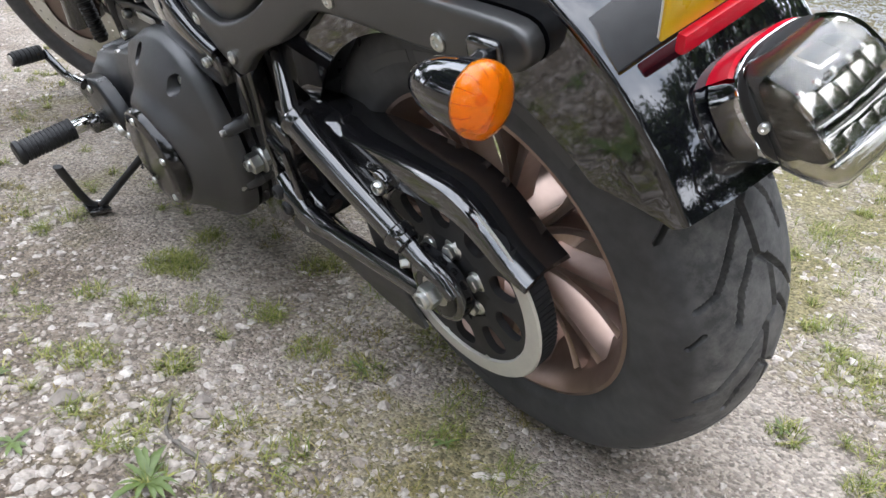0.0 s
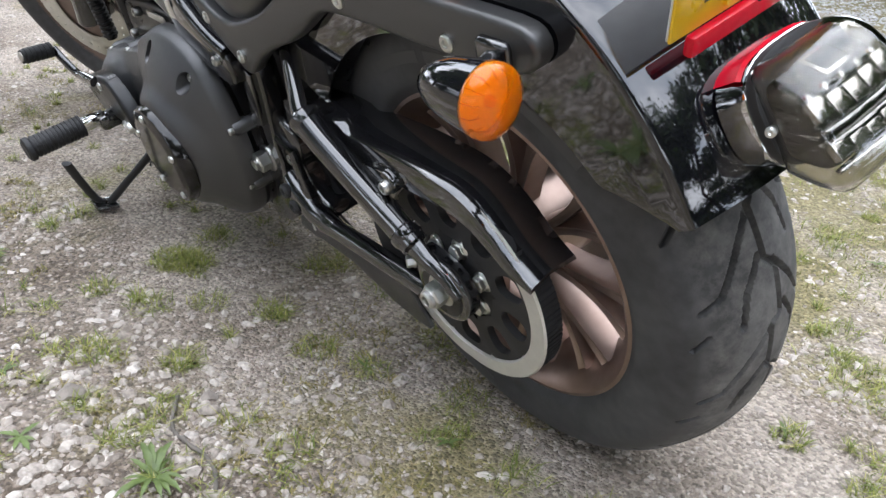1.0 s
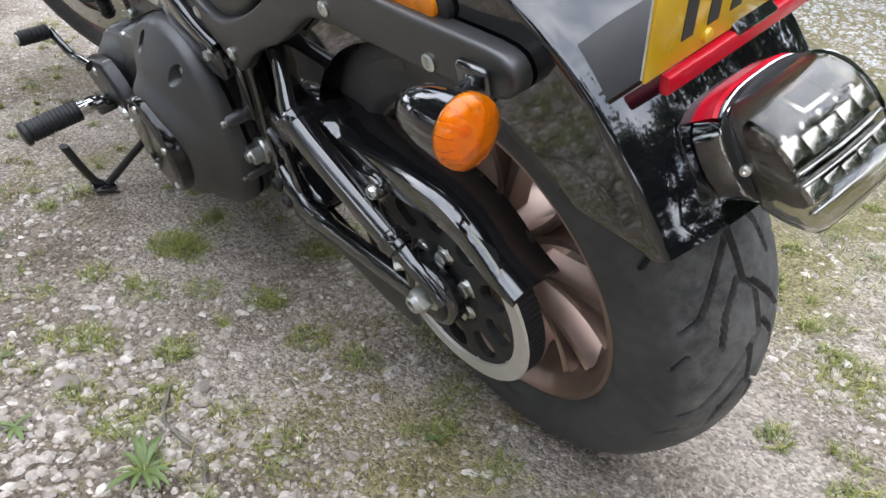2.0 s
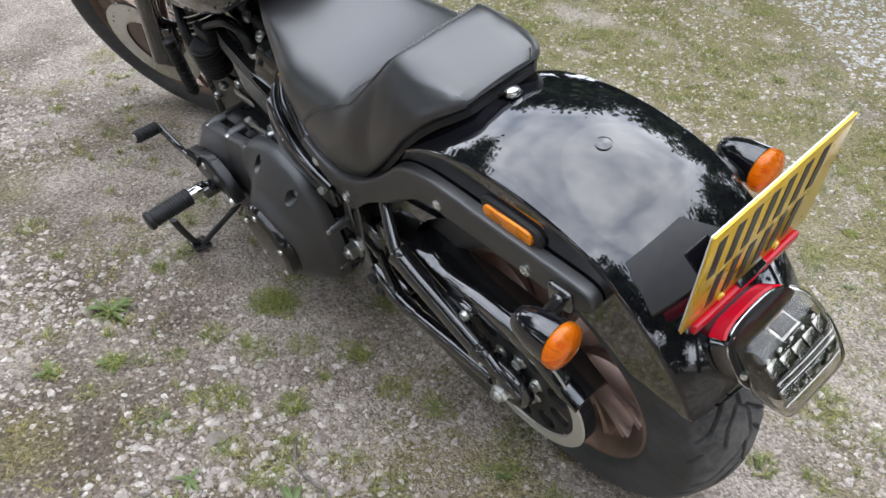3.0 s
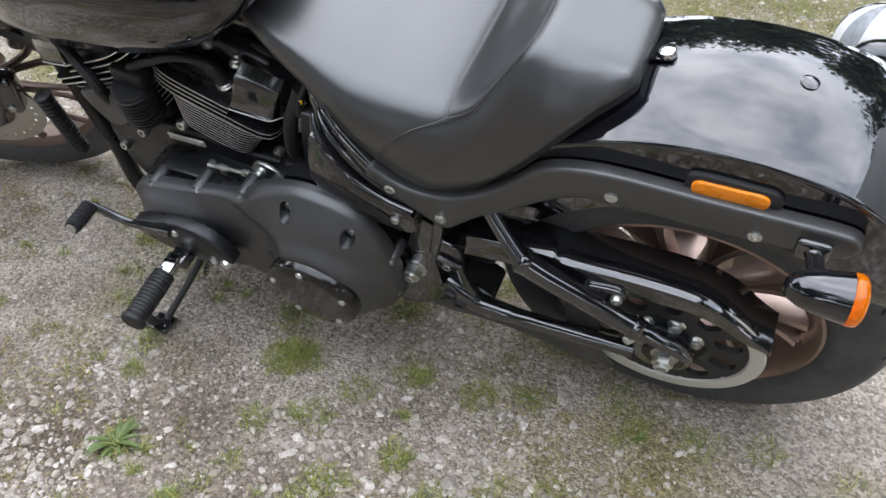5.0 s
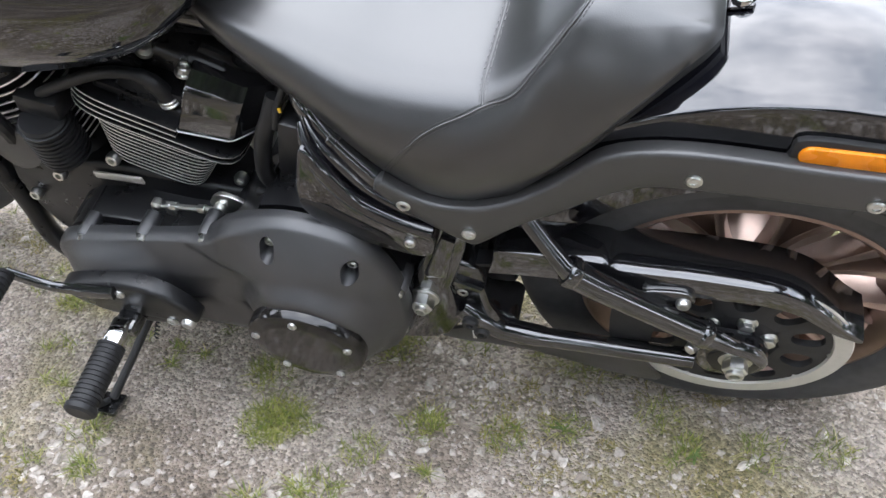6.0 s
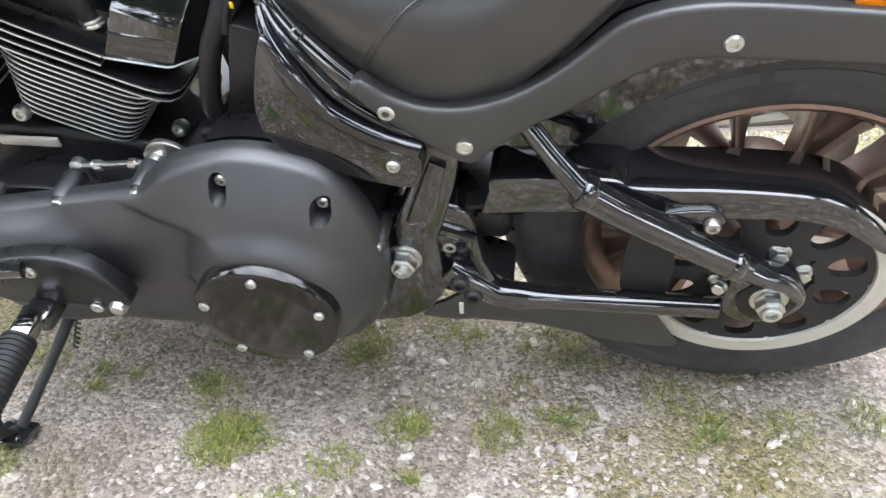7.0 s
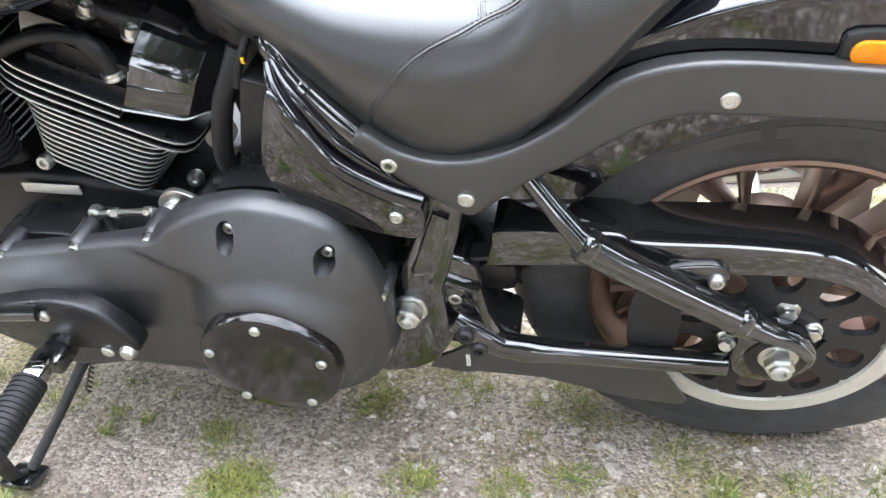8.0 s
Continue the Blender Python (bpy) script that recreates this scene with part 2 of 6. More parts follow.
LEAN, AXLE_H = 18.67, 0.3194
HALF = 0.33
LEANM = Matrix.Rotation(radians(LEAN), 4, "X")
BIKE = new("motorcycle")
BIKE.matrix_basis = Matrix.Translation((0, 0, AXLE_H)) @ LEANM @ Matrix.Translation((0, 0, -HALF))
tagged(BIKE, "black cruiser motorcycle with bronze wheels leaning on its side stand", "motorcycle")


def part(name, bm, mat, parent=None, label="", smooth=32):
    me = bpy.data.meshes.new(name)
    bm.to_mesh(me)
    bm.free()
    me.materials.append(mat)
    me.polygons.foreach_set("use_smooth", [True] * len(me.polygons))
    me.set_sharp_from_angle(angle=radians(smooth))
    ob = new(name, me)
    ob.parent = parent or BIKE
    if parent is None or parent == BIKE:
        ob.location = (0, 0, HALF)
    return tagged(ob, label) if label else ob


def place(p):
    """From the machine's own frame (rear axle, x to the rear, y to its right) to the world."""
    return Matrix.Translation((0, 0, AXLE_H)) @ LEANM @ V(p)


# ---- rear wheel ----
RO, LIP, LIPY = 0.331, 0.216, 0.085
WHEEL_AT, PULLEY_AT = V((-0.007, 0, -0.005)), V((-0.012, 0, -0.008))


def tread_mask(s, v, period):
    """Depth 0..1 of the grooves at s along the tyre and v across it, both in metres."""
    depth = np.zeros_like(s)

    def line(pts, width, shift, flip):
        for (s0, v0), (s1, v1) in zip(pts, pts[1:]):
            for rep in (-1, 0, 1):
                a = np.array([s0 + shift + rep * period, v0 * flip])
                d = np.array([s1 - s0, (v1 - v0) * flip])
                ps, pv = s - a[0], v - a[1]
                t = np.clip((ps * d[0] + pv * d[1]) / (d @ d), 0, 1)
                dist = np.hypot(ps - t * d[0], pv - t * d[1])
                np.maximum(depth, np.clip((width - dist) / 0.0012, 0, 1), out=depth)

    p = period
    line([(0, -0.006), (p * 0.22, -0.006), (p * 0.30, 0.006), (p * 0.72, 0.007), (p * 0.80, -0.006), (p, -0.006)], 0.0034, 0, 1)
    for flip, shift in ((1, 0.0), (-1, p * 0.5)):
        line([(p * 0.26, 0.004), (p * 0.50, 0.030), (p * 0.84, 0.060), (p * 0.92, 0.082)], 0.0034, shift, flip)
        line([(p * 0.66, 0.014), (p * 0.90, 0.034), (p * 1.18, 0.042)], 0.0034, shift, flip)
        line([(p * 0.16, 0.078), (p * 0.26, 0.094)], 0.003, shift, flip)
    return depth


def tyre_mesh(name, prof, around, rep, groove, dense):
    """A ring with real grooves: prof (radius, y) is resampled evenly across."""
    pts = spline([(r, y, 0) for r, y in prof], 12)
    ln = [0.0]
    for a, b in zip(pts, pts[1:]):
        ln.append(ln[-1] + (b - a).length)
    across = np.linspace(0, ln[-1], dense)
    rr, yy = np.interp(across, ln, [p.x for p in pts]), np.interp(across, ln, [p.y for p in pts])
    mid = across[np.argmax(rr)]
    period = 2 * math.pi * max(rr) / rep
    ang = np.linspace(0, 2 * math.pi, around, endpoint=False)
    S, A = np.meshgrid(ang * max(rr), across - mid, indexing="ij")
    cut = tread_mask((-S) % period, A, period) * groove if groove else np.zeros_like(S)
    nr, ny = np.gradient(yy), -np.gradient(rr)
    k = np.hypot(nr, ny)
    R = rr[None, :] - cut * (nr / k)[None, :]
    Y = yy[None, :] - cut * (ny / k)[None, :]
    co = np.stack([R * np.cos(ang)[:, None], Y, R * np.sin(ang)[:, None]], -1).reshape(-1, 3)
    i, j = np.meshgrid(np.arange(around), np.arange(dense - 1), indexing="ij")
    a = i * dense + j
    b = ((i + 1) % around) * dense + j
    faces = np.stack([a, a + 1, b + 1, b], -1).reshape(-1, 4)
    me = bpy.data.meshes.new(name)
    me.from_pydata(co.tolist(), [], faces.tolist())
    return me


def mesh_part(name, me, mat, parent, label="", smooth=40):
    me.materials.append(mat)
    me.polygons.foreach_set("use_smooth", [True] * len(me.polygons))
    me.set_sharp_from_angle(angle=radians(smooth))
    ob = new(name, me)
    ob.parent = parent
    return tagged(ob, label) if label else ob


def half(prof):
    """Mirror a left-hand profile (radius, -y) to the right."""
    return prof + [(r, -y) for r, y in prof[::-1]]


rim_prof = [(LIP - 0.012, -LIPY + 0.006), (LIP - 0.004, -LIPY), (LIP + 0.001, -LIPY + 0.001), (LIP + 0.002, -LIPY + 0.006), (LIP - 0.006, -LIPY + 0.02), (0.195, -0.05), (0.19, 0.05),
            (LIP - 0.006, LIPY - 0.02), (LIP + 0.002, LIPY - 0.006), (LIP + 0.001, LIPY - 0.001), (LIP - 0.004, LIPY), (LIP - 0.012, LIPY - 0.006), (0.186, 0.05), (0.178, 0.03), (0.178, -0.03), (0.188, -0.05)]
rear_wheel = part("rear_wheel", lathe(rim_prof, 120, wrap=True), RIM, label="bronze-painted cast rear wheel")
rear_wheel.location += WHEEL_AT
tyre_prof = half([(LIP - 0.002, -0.080), (LIP + 0.004, -0.0865), (0.232, -0.094), (0.258, -0.0955), (0.280, -0.0935), (0.296, -0.086), (0.311, -0.067), (0.323, -0.040), (0.3295, -0.015)])
mesh_part("tyre", tyre_mesh("tyre", tyre_prof, 1000, 15, 0.0075, 170), TREAD, rear_wheel, "worn black rubber tyre with grooved tread")



def sidewall_bar(a0, a1):
    """A plain raised bar that follows the sidewall."""
    rings = []
    for i in range(13):
        a = radians(a0 + (a1 - a0) * i / 12)
        rings.append([V((r * math.cos(a), y, r * math.sin(a))) for r, y in ((0.2555, -0.0945), (0.2560, -0.0961), (0.2700, -0.0956), (0.2705, -0.0935))])
    return tidy(loft(rings))


for a0, a1 in ((50, 74), (77, 101), (104, 124), (236, 262)):
    part("sidewall_bar", sidewall_bar(a0, a1), MARK, rear_wheel)


def spoke(a, spread):
    """A twin spoke that forks towards the rim."""
    bm = bmesh.new()
    for side in (-1, 1):
        rings = []
        for k in range(9):
            f = k / 8
            r = 0.045 + f * 0.146
            ang = a + side * spread * (0.12 + 0.88 * f ** 1.3)
            w = 0.0140 + 0.005 * (2 * f - 1) ** 2 + (0.005 * (f - 0.75) / 0.25 if f > 0.75 else 0)
            yo = -0.058 + 0.008 * math.sin(math.pi * f) - 0.006 * f
            yi = -0.018 + 0.006 * f
            c, t = V((r * math.cos(ang), 0, r * math.sin(ang))), V((-math.sin(ang), 0, math.cos(ang)))
            rings.append([c + t * (w * u) + V((0, yo + (yi - yo) * h, 0)) for u, h in ((-0.5, 0.25), (-0.36, 0.03), (-0.1, 0.1), (0.1, 0.1), (0.36, 0.03), (0.5, 0.25), (0.42, 1), (-0.42, 1))])
        loft(rings, bm)
    return tidy(bm)


for i in range(9):
    part("spoke", spoke(radians(116 + i * 40), radians(8.5)), BRONZE, rear_wheel, smooth=50)
part("hub", lathe([(0.0, -0.075), (0.03, -0.075), (0.034, -0.07), (0.05, -0.05), (0.062, -0.045), (0.062, 0.045), (0.05, 0.06), (0.0, 0.07)], 40), BRONZE, rear_wheel)
part("valve", rod((0.185 * math.cos(radians(70)), -0.03, 0.185 * math.sin(radians(70))), (-0.34, -0.4, -0.85), [(0.004, 0), (0.004, 0.02), (0.0035, 0.03), (0.001, 0.031)], 10), MATTE, rear_wheel)
# brake disc and caliper on the far side
disc = part("brake_disc", lathe([(0.075, 0.088), (0.146, 0.088), (0.146, 0.094), (0.075, 0.094)], 64, wrap=True), STEEL, rear_wheel, "steel rear brake disc")
caliper = part("rear_caliper", block((0.11, 0.06, 0.07), Matrix.Translation((-0.075, 0.10, 0.125)) @ Matrix.Rotation(radians(-32), 4, "Y"), 0.012), GLOSS, label="black rear brake caliper")
for x, z in ((-0.10, 0.115), (-0.05, 0.145)):
    part("caliper_bolt", bolt((x, 0.068, z), (0, -1, 0), 0.008, 0.006), STEEL, caliper)


# ---- pulley, belt and guards ----
def holed_disc(r0, r1, count, hc, ha, hb, y0, y1, start=0.0):
    """A disc between r0 and r1 with count slots at radius hc (ha along, hb across the radius)."""
    bm = bmesh.new()
    step, k = 2 * math.pi / count, 28

    def at(r, a, y):
        return V((r * math.cos(a), y, r * math.sin(a)))

    for i in range(count):
        mid = start + i * step
        hole, edge = [], []
        for j in range(k):
            t = 2 * math.pi * j / k
            ux, uy = math.cos(t), math.sin(t)
            sq = (abs(ux) ** 2.6 + abs(uy) ** 2.6) ** (-1 / 2.6)
            hole.append((hc + ha * ux * sq, mid + hb * uy * sq / hc))
            m = 1 / max(abs(ux), abs(uy))
            dr = (r1 - hc) if ux > 0 else (hc - r0)
            edge.append((hc + dr * ux * m, mid + step / 2 * uy * m))
        loops = [[bm.verts.new(at(r, a, y)) for r, a in lp] for lp, y in ((edge, y0), (hole, y0 + 0.001), (hole, y1), (edge, y1))]
        for a, b in zip(loops, loops[1:]):
            for j in range(k):
                bm.faces.new((a[j], a[(j + 1) % k], b[(j + 1) % k], b[j]))
    bmesh.ops.remove_doubles(bm, verts=bm.verts, dist=1e-5)
    return tidy(bm)


pulley = part("drive_pulley", holed_disc(0.060, 0.128, 10, 0.096, 0.021, 0.0175, -0.139, -0.128, radians(18)), MATTE, label="black drive pulley with slotted web")
pulley.location += PULLEY_AT
part("pulley_ring", lathe([(0.125, -0.138), (0.127, -0.1425), (0.148, -0.1425), (0.150, -0.140), (0.146, -0.137), (0.125, -0.135)], 120, wrap=True), ALLOY, pulley, "pale machined outer ring")
part("pulley_hub", lathe([(0.0, -0.150), (0.02, -0.150), (0.024, -0.147), (0.026, -0.140), (0.060, -0.136), (0.066, -0.133), (0.066, -0.12), (0.0, -0.11)], 48), MATTE, pulley)
for i in range(6):
    a = radians(77 + 60 * i)
    part("bolt_flange", rod((0.046 * math.cos(a), -0.1345, 0.046 * math.sin(a)), (0, -1, 0), [(0.0150, 0), (0.0150, 0.002), (0.0125, 0.0045), (0.0005, 0.0045)], 26), STEEL, pulley)
    part("pulley_bolt", hex_nut((0.046 * math.cos(a), -0.1375, 0.046 * math.sin(a)), (0, -1, 0), 0.0105, 0.0095, 1.05, bore=False), STEEL, pulley, "zinc flange bolt")
# belt: round the pulley, forward to the gearbox
belt_path = [(-0.012 + 0.148 * math.cos(radians(a)), -0.008 + 0.148 * math.sin(radians(a))) for a in range(-98, 96, 4)] + [(-0.10, 0.124), (-0.30, 0.098), (-0.46, 0.070), (-0.49, 0.05), (-0.495, 0.0), (-0.47, -0.045), (-0.30, -0.108), (-0.12, -0.140)]
bm = bmesh.new()
ring_in, ring_out = [], []
nb = len(belt_path)
outer = []
for i, (x, z) in enumerate(belt_path):
    d = V(belt_path[(i + 1) % nb]) - V(belt_path[i - 1])
    nrm = V((d.y, -d.x)).normalized()
    outer.append([(x, -0.139, z), (x, -0.114, z), (x + nrm.x * -0.006, -0.114, z + nrm.y * -0.006), (x + nrm.x * -0.006, -0.139, z + nrm.y * -0.006)])
belt = part("drive_belt", tidy(loft([[V(p) for p in r] for r in outer], bm, wrap=True)), BELT, label="black toothed drive belt")
bm = bmesh.new()
for x, z, a in [(0.148 * math.cos(radians(a)), 0.148 * math.sin(radians(a)), a) for a in range(-96, 40, 3)]:
    block((0.004, 0.0252, 0.0025), Matrix.Translation((x - 0.012, -0.1265, z - 0.008)) @ Matrix.Rotation(radians(90 - a), 4, "Y"), 0, bm=bm)
part("belt_rib", bm, BELT, belt)

guard_top = [(-0.335, 0.132), (-0.328, 0.143), (-0.256, 0.149), (-0.200, 0.150), (-0.172, 0.140), (-0.081, 0.144), (0.000, 0.142), (0.042, 0.131), (0.074, 0.110), (0.106, 0.080), (0.133, 0.061)]
guard_low = [(-0.344, 0.088), (-0.300, 0.094), (-0.240, 0.100), (-0.200, 0.101), (-0.170, 0.101), (-0.080, 0.104), (-0.005, 0.108), (0.040, 0.100), (0.066, 0.086), (0.096, 0.066), (0.128, 0.055)]
tops, lows = spline([(x, z, 0) for x, z in guard_top], 5), spline([(x, z, 0) for x, z in guard_low], 5)
rings = []
for i, (a, b) in enumerate(zip(tops, lows)):
    f = i / (len(tops) - 1)
    wide = 0.052 if f > 0.3 else 0.040
    lift = 0.006 if f > 0.2 else 0.001
    rings.append([V((b.x, -0.1505, b.y)), V((a.x, -0.151, a.y - 0.006)), V((a.x, -0.1495, a.y - 0.001)), V((a.x, -0.146, a.y + 0.001)), V((a.x, -0.12, a.y + lift)), V((a.x, -0.15 + wide + 0.015, a.y + lift * 0.6)), V((a.x, -0.15 + wide + 0.018, a.y - 0.004)),
                  V((a.x, -0.12, a.y + lift - 0.004)), V((a.x, -0.144, a.y - 0.004)), V((b.x, -0.147, b.y))])
guard = part("belt_guard", tidy(loft(rings)), GLOSS, label="black belt guard over the drive belt", smooth=40)
part("guard_tab", slab([(p.x, p.y) for p in spline([(-0.145, 0.112, 0), (-0.11, 0.122, 0), (-0.088, 0.121, 0), (-0.078, 0.106, 0), (-0.09, 0.092, 0), (-0.12, 0.092, 0)], 4, True)], -0.160, -0.148, 0.003), GLOSS, guard)
part("guard_bolt", bolt((-0.092, -0.160, 0.104), (0, -1, 0), 0.0095, 0.008), STEEL, guard)


def smooth_outline(pts, n=4):
    return [(p.x, p.y) for p in spline([(x, z, 0) for x, z in pts], n, True)]


skirt = part("lower_belt_guard", slab([(-0.425, -0.120), (-0.415, -0.098), (-0.395, -0.085), (-0.36, -0.055), (-0.30, -0.052), (-0.20, -0.055), (-0.125, -0.075), (-0.118, -0.090), (-0.102, -0.115), (-0.086, -0.140), (-0.092, -0.147), (-0.130, -0.148), (-0.169, -0.144), (-0.274, -0.119), (-0.357, -0.119), (-0.38, -0.124)], -0.152, -0.146, 0.002), SATIN, label="satin black lower belt guard")
part("slot_mark", block((0.006, 0.002, 0.024), Matrix.Translation((-0.372, -0.1535, -0.094)), 0.0008), WHITE, skirt)

# ---- swingarm ----
arm = part("swingarm", tube([(-0.232, -0.172, 0.153), (-0.20, -0.172, 0.132), (-0.045, -0.169, 0.044)], [0.019, 0.019, 0.018], 20), GLOSS, label="gloss black tubular swingarm")
part("upper_stay", tube([(-0.230, -0.174, 0.154), (-0.243, -0.172, 0.166), (-0.268, -0.157, 0.187), (-0.301, -0.137, 0.217), (-0.335, -0.118, 0.252)], [0.016, 0.0125, 0.0115, 0.0115, 0.0115], 16, flat=0.85), GLOSS, arm)
part("weld_collar", rod((-0.240, -0.172, 0.158), (0.87, 0.016, -0.5), [(0.019, 0), (0.0212, 0.003), (0.0212, 0.012), (0.019, 0.016)], 20), GLOSS, arm)
part("weld_collar", rod((-0.066, -0.1695, 0.056), (0.87, 0.016, -0.5), [(0.018, 0), (0.0205, 0.003), (0.0205, 0.012), (0.018, 0.016)], 20), GLOSS, arm)
lower = spline([(-0.335, -0.158, -0.036), (-0.30, -0.163, -0.050), (-0.26, -0.163, -0.045), (-0.055, -0.158, -0.044)], 5)
part("lower_tube", tube(lower, 0.0145, 16), GLOSS, arm)
part("lower_casting", tube([(-0.385, -0.155, -0.005), (-0.36, -0.158, -0.02), (-0.325, -0.160, -0.045), (-0.275, -0.162, -0.046), (-0.262, -0.162, -0.045)], [0.018, 0.022, 0.018, 0.0165, 0.0145], 14), GLOSS, arm)
drop = smooth_outline([(-0.056, -0.004), (-0.046, 0.034), (-0.012, 0.036), (0.018, 0.026), (0.034, 0.002), (0.036, -0.020), (0.022, -0.044), (-0.006, -0.056), (-0.036, -0.054), (-0.052, -0.036)])
part("axle_carrier", slab(drop, -0.169, -0.148, 0.004, 3), GLOSS, arm, "gloss black axle carrier")
inner = smooth_outline([(-0.043, -0.006), (-0.025, 0.02), (0.0, 0.026), (0.020, 0.014), (0.028, -0.010), (0.018, -0.036), (-0.008, -0.046), (-0.032, -0.034)])
part("adjuster_plate", slab(inner, -0.172, -0.166, 0.002), DEEP, arm)
part("carrier_cap", tube([(-0.050, -0.170, 0.046), (-0.022, -0.172, 0.034), (0.008, -0.172, 0.021), (0.027, -0.171, 0.000)], [0.014, 0.011, 0.009, 0.007], 12, flat=0.7), GLOSS, arm)
axle = part("axle_nut", hex_nut((-0.006, -0.170, -0.006), (0, -1, 0), 0.0168, 0.020, 1.32), STEEL, label="zinc-plated rear axle nut")
part("axle_shaft", rod((-0.006, 0.15, -0.006), (0, -1, 0), [(0.012, 0), (0.012, 0.345), (0.010, 0.347), (0.0075, 0.347), (0.0075, 0.335), (0.0005, 0.335)], 20), STEEL, axle)
part("adjuster_bolt", hex_nut((-0.062, -0.164, 0.006), (-0.5, -0.85, 0.1), 0.008, 0.012, 1.1, False), STEEL, arm)
casting = part("pivot_casting", slab(smooth_outline([(-0.415, 0.100), (-0.385, 0.096), (-0.360, 0.082), (-0.350, 0.045), (-0.356, 0.012), (-0.340, -0.020), (-0.310, -0.036), (-0.310, -0.060), (-0.360, -0.062), (-0.410, -0.05), (-0.425, 0.02)]), -0.150, -0.085, 0.010, 3), GLOSS, arm)
part("casting_rib", tube([(-0.392, -0.150, 0.060), (-0.356, -0.152, 0.048), (-0.350, -0.154, 0.010), (-0.338, -0.156, -0.022)], [0.010, 0.008, 0.008, 0.012], 10), GLOSS, arm)
part("belt_shield", slab(smooth_outline([(-0.168, 0.070), (-0.140, 0.058), (-0.118, 0.030), (-0.116, -0.010), (-0.122, -0.040), (-0.168, -0.042), (-0.176, 0.00), (-0.176, 0.04)]), -0.148, -0.144, 0.001), MATTE, arm)
for x, z in ((-0.369, -0.012), (-0.353, -0.034)):
    part("clamp_bolt", bolt((x, -0.176, z), (0, -1, 0), 0.012, 0.008), MATTE, arm)
part("cross_member", block((0.14, 0.22, 0.05), Matrix.Translation((-0.38, 0.0, 0.02)), 0.015), DEEP, arm)
part("far_arm", tube([(-0.36, 0.15, 0.0), (-0.05, 0.16, 0.0)], 0.02, 12), GLOSS, arm)

# ---- frame ----
frame_plate = part("frame_plate", slab([(-0.402, 0.197), (-0.366, 0.183), (-0.372, 0.140), (-0.386, 0.084), (-0.396, 0.05), (-0.392, 0.01), (-0.384, -0.035), (-0.410, -0.092), (-0.440, -0.116), (-0.486, -0.130), (-0.500, -0.120), (-0.490, -0.06), (-0.472, 0.0), (-0.462, 0.04), (-0.447, 0.067), (-0.436, 0.10), (-0.418, 0.15)], -0.160, -0.135, 0.004, 3), GLOSS, label="gloss black frame side plate")
part("plate_rib", slab([(-0.398, 0.180), (-0.380, 0.172), (-0.398, 0.085), (-0.426, 0.078), (-0.43, 0.085)], -0.168, -0.158, 0.003), GLOSS, frame_plate)
pivot = part("pivot_nut", hex_nut((-0.439, -0.160, 0.011), (0, -1, 0), 0.0170, 0.021, 1.32), STEEL, label="zinc-plated swingarm pivot nut")
for a, b in (((-0.384, 0.022), -0.145),):
    part("frame_bolt", bolt((a[0], b, a[1]), (0, -1, 0), 0.010, 0.006), STEEL, frame_plate)
for s in (-1, 1):
    part("frame_tube", tube(spline([(-0.450, 0.156 * s, 0.255), (-0.475, 0.154 * s, 0.274), (-0.524, 0.138 * s, 0.314), (-0.554, 0.120 * s, 0.348), (-0.572, 0.085 * s, 0.358), (-0.61, 0.035 * s, 0.366), (-0.95, 0.03 * s, 0.40)], 5), 0.0150, 16), GLOSS, frame_plate)
    part("tube_collar", rod((-0.522, 0.139 * s, 0.312), (-0.70, -0.25 * s, 0.67), [(0.0150, -0.006), (0.0172, -0.004), (0.0172, 0.004), (0.0150, 0.006)], 18), GLOSS, frame_plate)
    part("down_tube", tube(spline([(-1.20, 0.05 * s, 0.45), (-1.175, 0.07 * s, 0.25), (-1.165, 0.08 * s, 0.0), (-1.14, 0.10 * s, -0.12), (-1.0, 0.11 * s, -0.17), (-0.5, 0.12 * s, -0.14)], 5), 0.018, 12), DEEP, frame_plate)
part("steering_head", rod((-1.42, 0, 0.26), (0.47, 0, 0.88), [(0.034, 0), (0.036, 0.01), (0.036, 0.2), (0.034, 0.21)], 24), GLOSS, frame_plate)

# ---- side panel by the frame ----
pan = [(-0.545, 0.332), (-0.557, 0.300), (-0.568, 0.250), (-0.563, 0.217), (-0.533, 0.188), (-0.473, 0.164), (-0.425, 0.152), (-0.408, 0.158), (-0.402, 0.180), (-0.406, 0.201), (-0.432, 0.215), (-0.463, 0.236), (-0.502, 0.270), (-0.527, 0.312)]
panel = part("side_panel", slab(smooth_outline(pan), -0.187, -0.168, 0.005, 4, yfun=lambda x, z: 0.6 * ((x + 0.48) ** 2 + (z - 0.23) ** 2)), PAINT, label="gloss black side panel below the seat")
part("panel_bolt", bolt((-0.431, -0.186, 0.190), (0, -1, 0), 0.0076, 0.005), STEEL, panel)
edge = spline([(-0.550, -0.150, 0.348), (-0.542, -0.166, 0.326), (-0.524, -0.176, 0.294), (-0.495, -0.178, 0.252), (-0.450, -0.178, 0.222), (-0.405, -0.176, 0.204)], 6)
part("panel_edge", tube(edge, [min(0.011, 0.003 + 0.0007 * i) for i in range(len(edge))], 12), PAINT, panel)
edge2 = spline([(-0.556, -0.126, 0.352), (-0.543, -0.146, 0.332), (-0.522, -0.158, 0.306), (-0.488, -0.162, 0.262), (-0.445, -0.164, 0.230), (-0.405, -0.162, 0.206)], 6)
part("panel_shoulder", tube(edge2, [min(0.009, 0.003 + 0.0005 * i) for i in range(len(edge2))], 12), PAINT, panel)
